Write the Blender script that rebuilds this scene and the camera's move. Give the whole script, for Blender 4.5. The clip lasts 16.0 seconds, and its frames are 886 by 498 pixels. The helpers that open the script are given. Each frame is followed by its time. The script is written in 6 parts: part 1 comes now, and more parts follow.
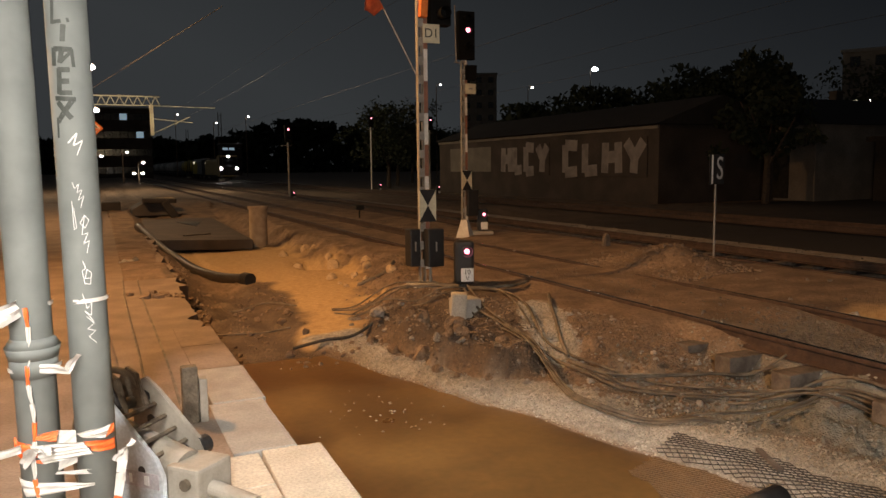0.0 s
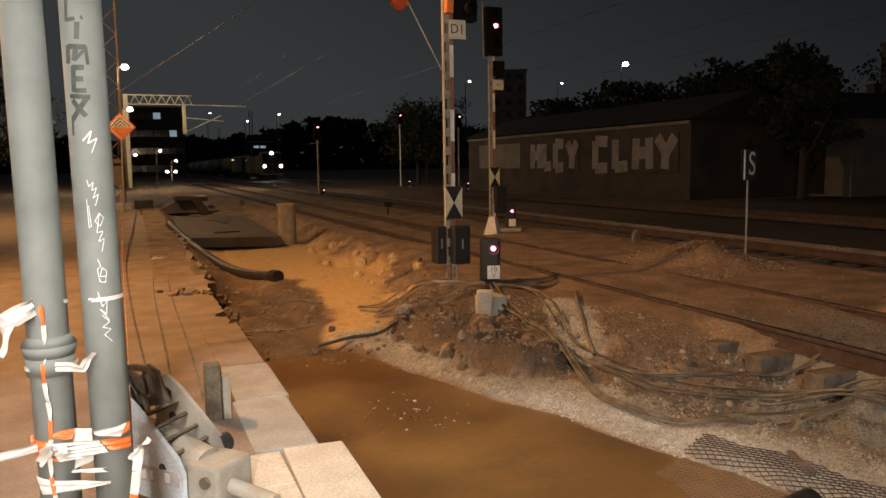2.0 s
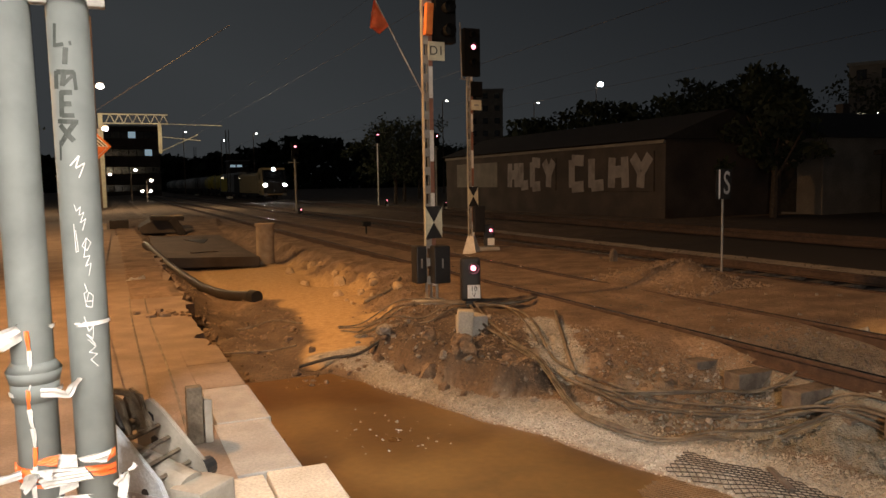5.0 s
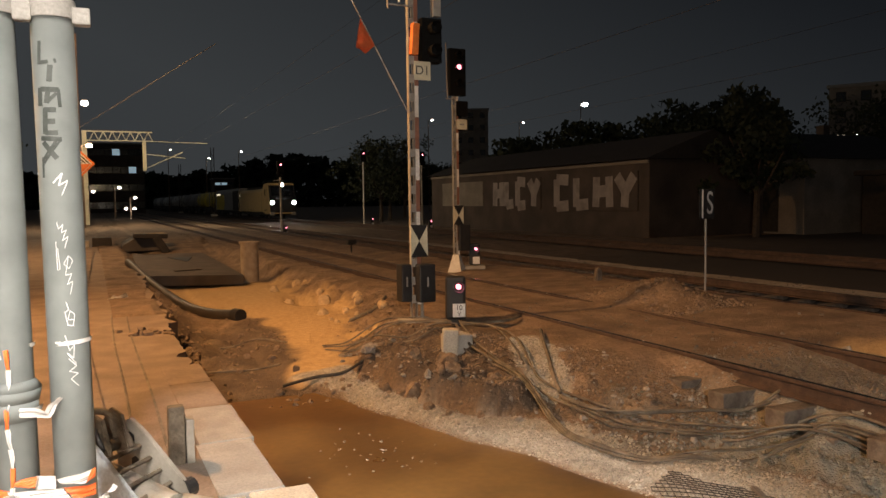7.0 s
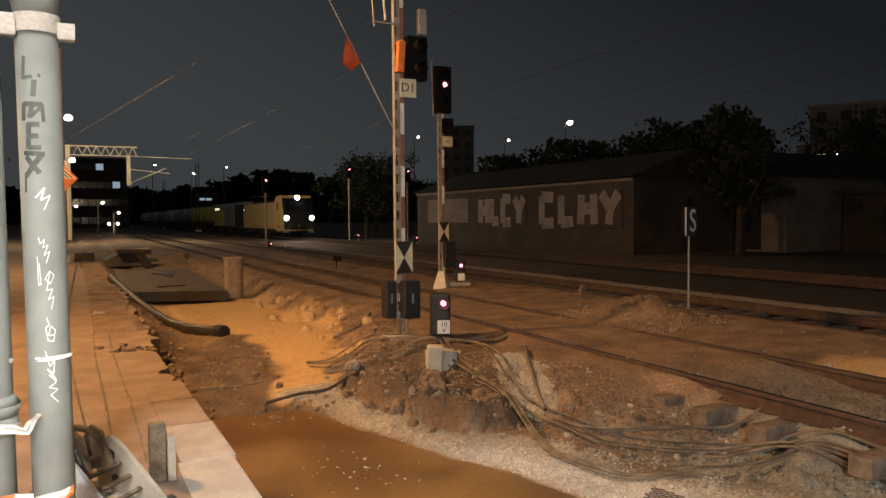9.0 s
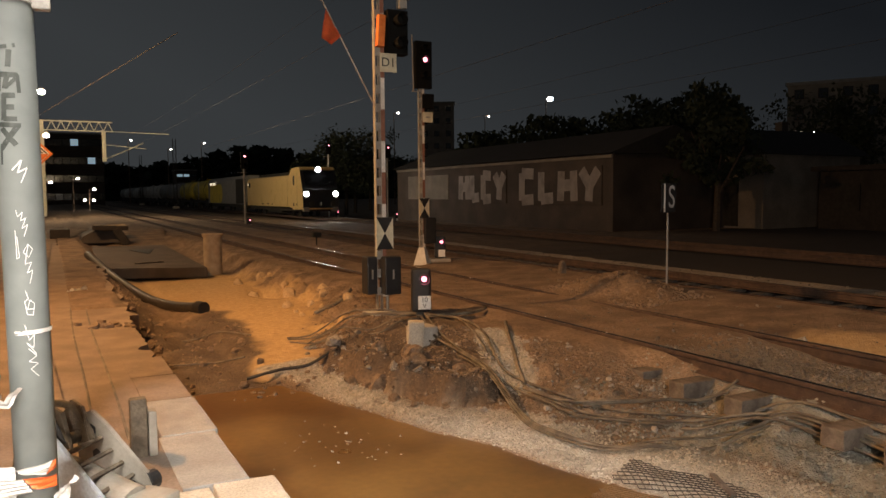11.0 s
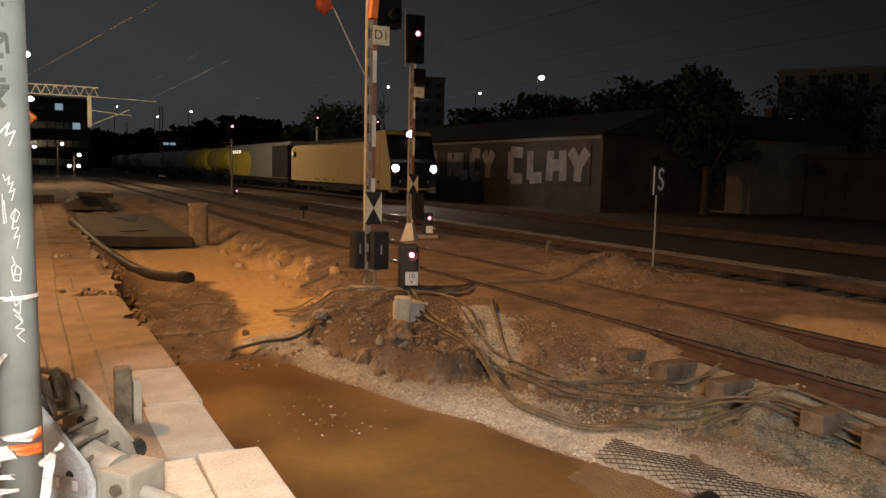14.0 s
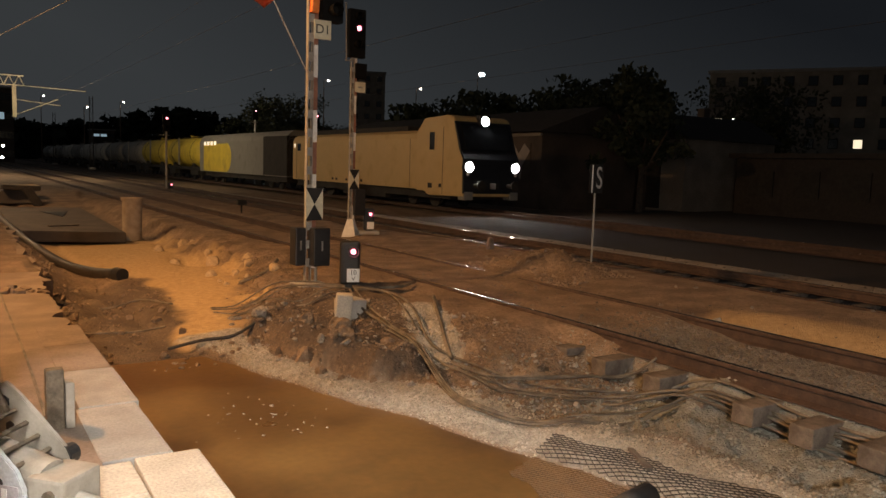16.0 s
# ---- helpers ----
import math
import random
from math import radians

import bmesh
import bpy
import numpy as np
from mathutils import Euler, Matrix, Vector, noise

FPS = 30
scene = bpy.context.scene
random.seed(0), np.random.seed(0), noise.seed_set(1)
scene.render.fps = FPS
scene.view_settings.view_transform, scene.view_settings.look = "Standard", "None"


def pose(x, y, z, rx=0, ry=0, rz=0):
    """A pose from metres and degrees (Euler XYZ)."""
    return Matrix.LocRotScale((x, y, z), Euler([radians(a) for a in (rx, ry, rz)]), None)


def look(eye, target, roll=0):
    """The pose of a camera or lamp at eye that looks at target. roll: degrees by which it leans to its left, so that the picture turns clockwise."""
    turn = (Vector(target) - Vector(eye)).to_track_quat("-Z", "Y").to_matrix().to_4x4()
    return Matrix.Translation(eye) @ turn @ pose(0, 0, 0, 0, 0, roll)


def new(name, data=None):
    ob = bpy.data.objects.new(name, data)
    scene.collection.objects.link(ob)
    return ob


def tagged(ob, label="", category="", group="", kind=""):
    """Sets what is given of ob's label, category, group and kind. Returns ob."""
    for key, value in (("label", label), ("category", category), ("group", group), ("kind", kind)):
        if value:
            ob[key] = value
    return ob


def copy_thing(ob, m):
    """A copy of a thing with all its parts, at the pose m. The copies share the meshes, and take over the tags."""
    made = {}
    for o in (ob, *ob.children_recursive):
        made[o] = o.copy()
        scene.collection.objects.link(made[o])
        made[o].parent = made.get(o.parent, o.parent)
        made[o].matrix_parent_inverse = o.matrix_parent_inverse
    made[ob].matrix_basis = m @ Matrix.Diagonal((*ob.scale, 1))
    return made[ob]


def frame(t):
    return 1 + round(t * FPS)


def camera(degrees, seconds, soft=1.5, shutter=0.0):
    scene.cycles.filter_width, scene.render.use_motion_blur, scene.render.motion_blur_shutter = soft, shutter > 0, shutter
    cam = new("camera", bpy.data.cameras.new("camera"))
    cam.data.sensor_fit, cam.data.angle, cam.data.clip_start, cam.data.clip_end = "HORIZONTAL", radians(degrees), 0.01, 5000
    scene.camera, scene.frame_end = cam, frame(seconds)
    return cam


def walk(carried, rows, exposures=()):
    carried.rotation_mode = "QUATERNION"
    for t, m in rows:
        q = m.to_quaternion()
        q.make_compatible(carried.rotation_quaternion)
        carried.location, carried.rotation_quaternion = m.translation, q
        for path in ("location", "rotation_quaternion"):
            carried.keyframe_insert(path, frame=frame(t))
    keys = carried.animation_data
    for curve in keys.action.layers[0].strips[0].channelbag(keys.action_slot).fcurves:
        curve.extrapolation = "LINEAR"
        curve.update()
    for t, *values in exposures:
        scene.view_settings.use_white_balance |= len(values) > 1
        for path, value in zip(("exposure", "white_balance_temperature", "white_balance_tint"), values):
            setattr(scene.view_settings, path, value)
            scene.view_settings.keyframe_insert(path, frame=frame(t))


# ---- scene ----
cam = camera(60.18, 16.0)
PATH = [
    (0.0, pose(-0.000, -0.000, 1.600, 83.86, 0.60, -0.10)),
    (0.5, pose(0.022, 0.041, 1.601, 83.82, 0.72, 0.87)),
    (1.0, pose(0.038, 0.050, 1.597, 83.74, 0.77, 1.29)),
    (1.5, pose(0.041, 0.053, 1.597, 83.66, 0.80, 1.60)),
    (2.0, pose(0.045, 0.052, 1.597, 83.66, 0.88, 2.10)),
    (2.5, pose(0.052, 0.053, 1.599, 83.64, 0.93, 2.21)),
    (3.0, pose(0.051, 0.050, 1.602, 83.62, 0.93, 2.10)),
    (3.5, pose(0.039, 0.047, 1.610, 83.79, 0.92, 1.78)),
    (4.0, pose(0.025, 0.036, 1.613, 84.21, 0.91, 1.31)),
    (6.5, pose(0.009, 0.021, 1.616, 86.06, 0.89, -0.51)),
    (7.0, pose(0.013, 0.023, 1.616, 86.40, 0.74, -0.68)),
    (7.5, pose(0.015, 0.020, 1.617, 86.73, 0.62, -0.91)),
    (8.0, pose(0.019, 0.014, 1.619, 87.04, 0.48, -1.20)),
    (8.5, pose(0.019, 0.013, 1.616, 87.32, 0.49, -1.46)),
    (9.0, pose(0.019, 0.011, 1.616, 87.63, 0.47, -1.76)),
    (11.5, pose(0.004, 0.003, 1.603, 85.33, 0.20, -3.54)),
    (12.0, pose(-0.004, 0.011, 1.605, 85.00, -0.21, -3.68)),
    (12.5, pose(-0.005, 0.007, 1.609, 84.97, -0.49, -3.91)),
    (13.0, pose(-0.013, 0.003, 1.610, 84.69, -0.89, -3.93)),
    (13.5, pose(-0.020, 0.018, 1.603, 84.33, -1.10, -3.99)),
    (14.0, pose(-0.011, 0.020, 1.603, 84.13, -1.25, -4.12)),
    (14.5, pose(-0.006, 0.011, 1.612, 84.06, -1.35, -4.52)),
    (15.0, pose(-0.016, 0.015, 1.617, 84.00, -1.39, -5.59)),
    (15.5, pose(-0.025, 0.016, 1.615, 83.96, -1.60, -7.19)),
    (16.0, pose(-0.034, 0.021, 1.620, 83.91, -1.83, -8.56)),
]
walk(cam, PATH, exposures=[(0, -0.1), (4, 0.0), (6.5, 0.10), (7.5, 0.14), (9, 0.24), (10, 0.17), (11.5, 0.05), (12.5, 0.04), (16, 0.0)])
# ---- camera shake is in the rows; brightness follows the clip's automatic exposure ----
SITE = pose(0, 0, 0, 0, 0, 24)      # x: across the tracks, y: along them


# ---- light ----
world = bpy.data.worlds.new("night_sky")
scene.world = world
world.use_nodes = True
sky_nodes = world.node_tree.nodes
sky_bg = sky_nodes["Background"]
# a faint town glow that fades upwards
sky_tc, sky_sep, sky_ramp = sky_nodes.new("ShaderNodeTexCoord"), sky_nodes.new("ShaderNodeSeparateXYZ"), sky_nodes.new("ShaderNodeValToRGB")
sky_ramp.color_ramp.elements[0].color, sky_ramp.color_ramp.elements[1].color = (0.90, 0.98, 1.04, 1), (0.22, 0.25, 0.30, 1)
sky_ramp.color_ramp.elements[0].position, sky_ramp.color_ramp.elements[1].position = 0.0, 0.45
world.node_tree.links.new(sky_tc.outputs["Generated"], sky_sep.inputs["Vector"])
sky_side = sky_nodes.new("ShaderNodeMath")
sky_side.operation = "MULTIPLY_ADD"
sky_side.inputs[1].default_value = 0.50
world.node_tree.links.new(sky_sep.outputs["X"], sky_side.inputs[0])
world.node_tree.links.new(sky_sep.outputs["Z"], sky_side.inputs[2])
world.node_tree.links.new(sky_side.outputs[0], sky_ramp.inputs["Fac"])
world.node_tree.links.new(sky_ramp.outputs["Color"], sky_bg.inputs["Color"])
sky_bg.inputs["Strength"].default_value = 0.039


def lamp(name, kind, where, aim, watts, colour, size=0.3, spot=None, blend=0.2):
    data = bpy.data.lights.new(name, kind)
    data.energy, data.color = watts, colour
    if kind == "AREA":
        data.size = size
    else:
        data.shadow_soft_size = size
    if spot:
        data.spot_size, data.spot_blend = radians(spot), blend
    ob = new(name, data)
    p, q = SITE @ Vector(where), SITE @ Vector(aim)
    ob.matrix_world = look(p, q)
    return ob


SODIUM = (1.0, 0.49, 0.17)
lamp("platform_sodium_light", "SPOT", (-3.2, 10.6, 7.6), (1.7, 8.8, 0), 5200, SODIUM, 0.25, 136, 0.9)
lamp("platform_sodium_light_far", "SPOT", (-4.2, 25.5, 8.5), (0, 29, 1), 3600, (1.0, 0.54, 0.22), 0.25, 150, 0.5)
lamp("station_sodium_light", "SPOT", (-6.5, -9, 9.5), (4.4, 7.6, 0), 1700, (1.0, 0.63, 0.36), 0.3, 58, 0.9)
lamp("canopy_white_light", "SPOT", (-0.5, -1.5, 7.5), (0.15, 2.0, 0), 2700, (1.0, 0.93, 0.85), 0.12, 48, 0.14)
# added fill for the lower poles; no such lamp is known there
lamp("canopy_low_light", "SPOT", (-0.9, -3.0, 5.0), (0.05, 0.5, 0), 1700, (1.0, 0.93, 0.85), 0.12, 50, 0.3)
# unseen fill added behind the camera to brighten poles and cut bank
lamp("station_wall_light", "SPOT", (-1.2, -3.5, 2.7), (1.0, 6.0, 1.1), 1900, (1.0, 0.92, 0.82), 0.15, 100, 0.4)
lamp("street_lamp_light", "POINT", (-0.1, 59.8, 8.5), (0, 60, 0), 3200, (1.0, 0.74, 0.46), 0.2)
lamp("yard_lamp_light", "SPOT", (8.0, 62, 9.4), (16, 68, 0), 1300, (1.0, 0.78, 0.46), 0.3, 150, 0.5)

# ---- materials ----


def surface(name, c1, c2, scale=6.0, rough=0.85, bump=0.3, metal=0.0, fine=60.0, c3=None, stain=1.2, vary=0.0, spec=0.5, speck=0.14):
    """A worn surface: two colours mixed by coarse and fine noise, broad stains, fine relief."""
    m = bpy.data.materials.new(name)
    m.use_nodes = True
    nt = m.node_tree
    nd, ln = nt.nodes, nt.links
    bsdf = nd["Principled BSDF"]
    tc = nd.new("ShaderNodeTexCoord")
    n1 = nd.new("ShaderNodeTexNoise")
    n1.inputs["Scale"].default_value, n1.inputs["Detail"].default_value = scale, 6
    n2 = nd.new("ShaderNodeTexNoise")
    n2.inputs["Scale"].default_value, n2.inputs["Detail"].default_value = fine, 4
    n3 = nd.new("ShaderNodeTexNoise")
    n3.inputs["Scale"].default_value, n3.inputs["Detail"].default_value = stain, 5
    for n in (n1, n2, n3):
        ln.new(tc.outputs["Object"], n.inputs["Vector"])
    ramp = nd.new("ShaderNodeValToRGB")
    ramp.color_ramp.elements[0].position, ramp.color_ramp.elements[1].position = 0.38, 0.64
    ramp.color_ramp.elements[0].color, ramp.color_ramp.elements[1].color = (*c1, 1), (*c2, 1)
    ln.new(n1.outputs["Fac"], ramp.inputs["Fac"])
    mix = nd.new("ShaderNodeMix")
    mix.data_type = "RGBA"
    mix.inputs["B"].default_value = (*(c3 or [v * 0.55 for v in c1]), 1)
    r3 = nd.new("ShaderNodeMapRange")
    r3.inputs["From Min"].default_value, r3.inputs["From Max"].default_value = 0.50, 0.72
    r3.inputs["To Max"].default_value = 0.7
    ln.new(n3.outputs["Fac"], r3.inputs["Value"])
    ln.new(r3.outputs["Result"], mix.inputs["Factor"])
    ln.new(ramp.outputs["Color"], mix.inputs["A"])
    hsv = nd.new("ShaderNodeHueSaturation")
    mr = nd.new("ShaderNodeMapRange")
    mr.inputs["From Min"].default_value, mr.inputs["From Max"].default_value = 0.3, 0.7
    mr.inputs["To Min"].default_value, mr.inputs["To Max"].default_value = 1 - speck, 1 + speck * 0.9
    ln.new(n2.outputs["Fac"], mr.inputs["Value"])
    last = mr.outputs["Result"]
    if vary:
        oi = nd.new("ShaderNodeObjectInfo")
        geo = nd.new("ShaderNodeNewGeometry")
        add = nd.new("ShaderNodeMath")
        ln.new(oi.outputs["Random"], add.inputs[0])
        ln.new(geo.outputs["Random Per Island"], add.inputs[1])
        v = nd.new("ShaderNodeMapRange")
        v.inputs["From Max"].default_value = 2.0
        v.inputs["To Min"].default_value, v.inputs["To Max"].default_value = 1 - vary, 1 + vary
        ln.new(add.outputs[0], v.inputs["Value"])
        mul = nd.new("ShaderNodeMath")
        mul.operation = "MULTIPLY"
        ln.new(last, mul.inputs[0])
        ln.new(v.outputs["Result"], mul.inputs[1])
        last = mul.outputs[0]
    ln.new(last, hsv.inputs["Value"])
    ln.new(mix.outputs["Result"], hsv.inputs["Color"])
    ln.new(hsv.outputs["Color"], bsdf.inputs["Base Color"])
    bsdf.inputs["Metallic"].default_value = metal
    bsdf.inputs["Specular IOR Level"].default_value = spec
    rr = nd.new("ShaderNodeMapRange")
    rr.inputs["To Min"].default_value, rr.inputs["To Max"].default_value = max(0.03, rough - 0.15), min(1, rough + 0.12)
    ln.new(n1.outputs["Fac"], rr.inputs["Value"])
    ln.new(rr.outputs["Result"], bsdf.inputs["Roughness"])
    if bump:
        b1 = nd.new("ShaderNodeBump")
        b1.inputs["Strength"].default_value, b1.inputs["Distance"].default_value = bump, 0.02
        ln.new(n2.outputs["Fac"], b1.inputs["Height"])
        ln.new(b1.outputs["Normal"], bsdf.inputs["Normal"])
    return m


def glow(name, colour, strength):
    m = bpy.data.materials.new(name)
    m.use_nodes = True
    b = m.node_tree.nodes["Principled BSDF"]
    b.inputs["Base Color"].default_value = (*colour, 1)
    b.inputs["Emission Color"].default_value = (*colour, 1)
    b.inputs["Emission Strength"].default_value = strength
    return m


def ground_material():
    """Brown earth that gives way to sand, pale gravel and grey ballast."""
    m = surface("site_ground", (0.165, 0.115, 0.078), (0.275, 0.20, 0.14), 2.2, 0.95, 0.9, c3=(0.095, 0.064, 0.045), fine=26, speck=0.3)
    nd, ln = m.node_tree.nodes, m.node_tree.links
    bsdf = nd["Principled BSDF"]
    src = bsdf.inputs["Base Color"].links[0].from_socket
    att = nd.new("ShaderNodeAttribute")
    att.attribute_name = "soil"
    sep = nd.new("ShaderNodeSeparateColor")
    ln.new(att.outputs["Color"], sep.inputs["Color"])
    tc = nd.new("ShaderNodeTexCoord")
    grain = nd.new("ShaderNodeTexVoronoi")
    grain.inputs["Scale"].default_value = 60
    ln.new(tc.outputs["Object"], grain.inputs["Vector"])
    fine = nd.new("ShaderNodeTexNoise")
    fine.inputs["Scale"].default_value, fine.inputs["Detail"].default_value = 14, 6
    ln.new(tc.outputs["Object"], fine.inputs["Vector"])
    # the fourth pair of tones serves wet mud and painted shade alike
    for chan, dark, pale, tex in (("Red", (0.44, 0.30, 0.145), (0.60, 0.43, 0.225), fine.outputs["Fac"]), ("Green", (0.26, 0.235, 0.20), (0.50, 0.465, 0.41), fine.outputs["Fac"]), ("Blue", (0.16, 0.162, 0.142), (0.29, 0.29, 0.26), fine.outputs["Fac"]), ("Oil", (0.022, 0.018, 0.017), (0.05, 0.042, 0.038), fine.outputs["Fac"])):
        ramp = nd.new("ShaderNodeValToRGB")
        ramp.color_ramp.elements[0].position, ramp.color_ramp.elements[1].position = 0.3, 0.7
        ramp.color_ramp.elements[0].color, ramp.color_ramp.elements[1].color = (*dark, 1), (*pale, 1)
        ln.new(tex, ramp.inputs["Fac"])
        mx = nd.new("ShaderNodeMix")
        mx.data_type = "RGBA"
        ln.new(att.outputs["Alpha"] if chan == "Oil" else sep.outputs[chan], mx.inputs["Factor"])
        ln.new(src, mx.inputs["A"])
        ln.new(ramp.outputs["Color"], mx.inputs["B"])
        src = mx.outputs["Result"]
    ln.new(src, bsdf.inputs["Base Color"])
    bump = nd.new("ShaderNodeBump")
    bump.inputs["Strength"].default_value, bump.inputs["Distance"].default_value = 0.5, 0.03
    ln.new(grain.outputs["Distance"], bump.inputs["Height"])
    old = bsdf.inputs["Normal"].links[0].from_socket
    ln.new(old, bump.inputs["Normal"])
    ln.new(bump.outputs["Normal"], bsdf.inputs["Normal"])
    return m


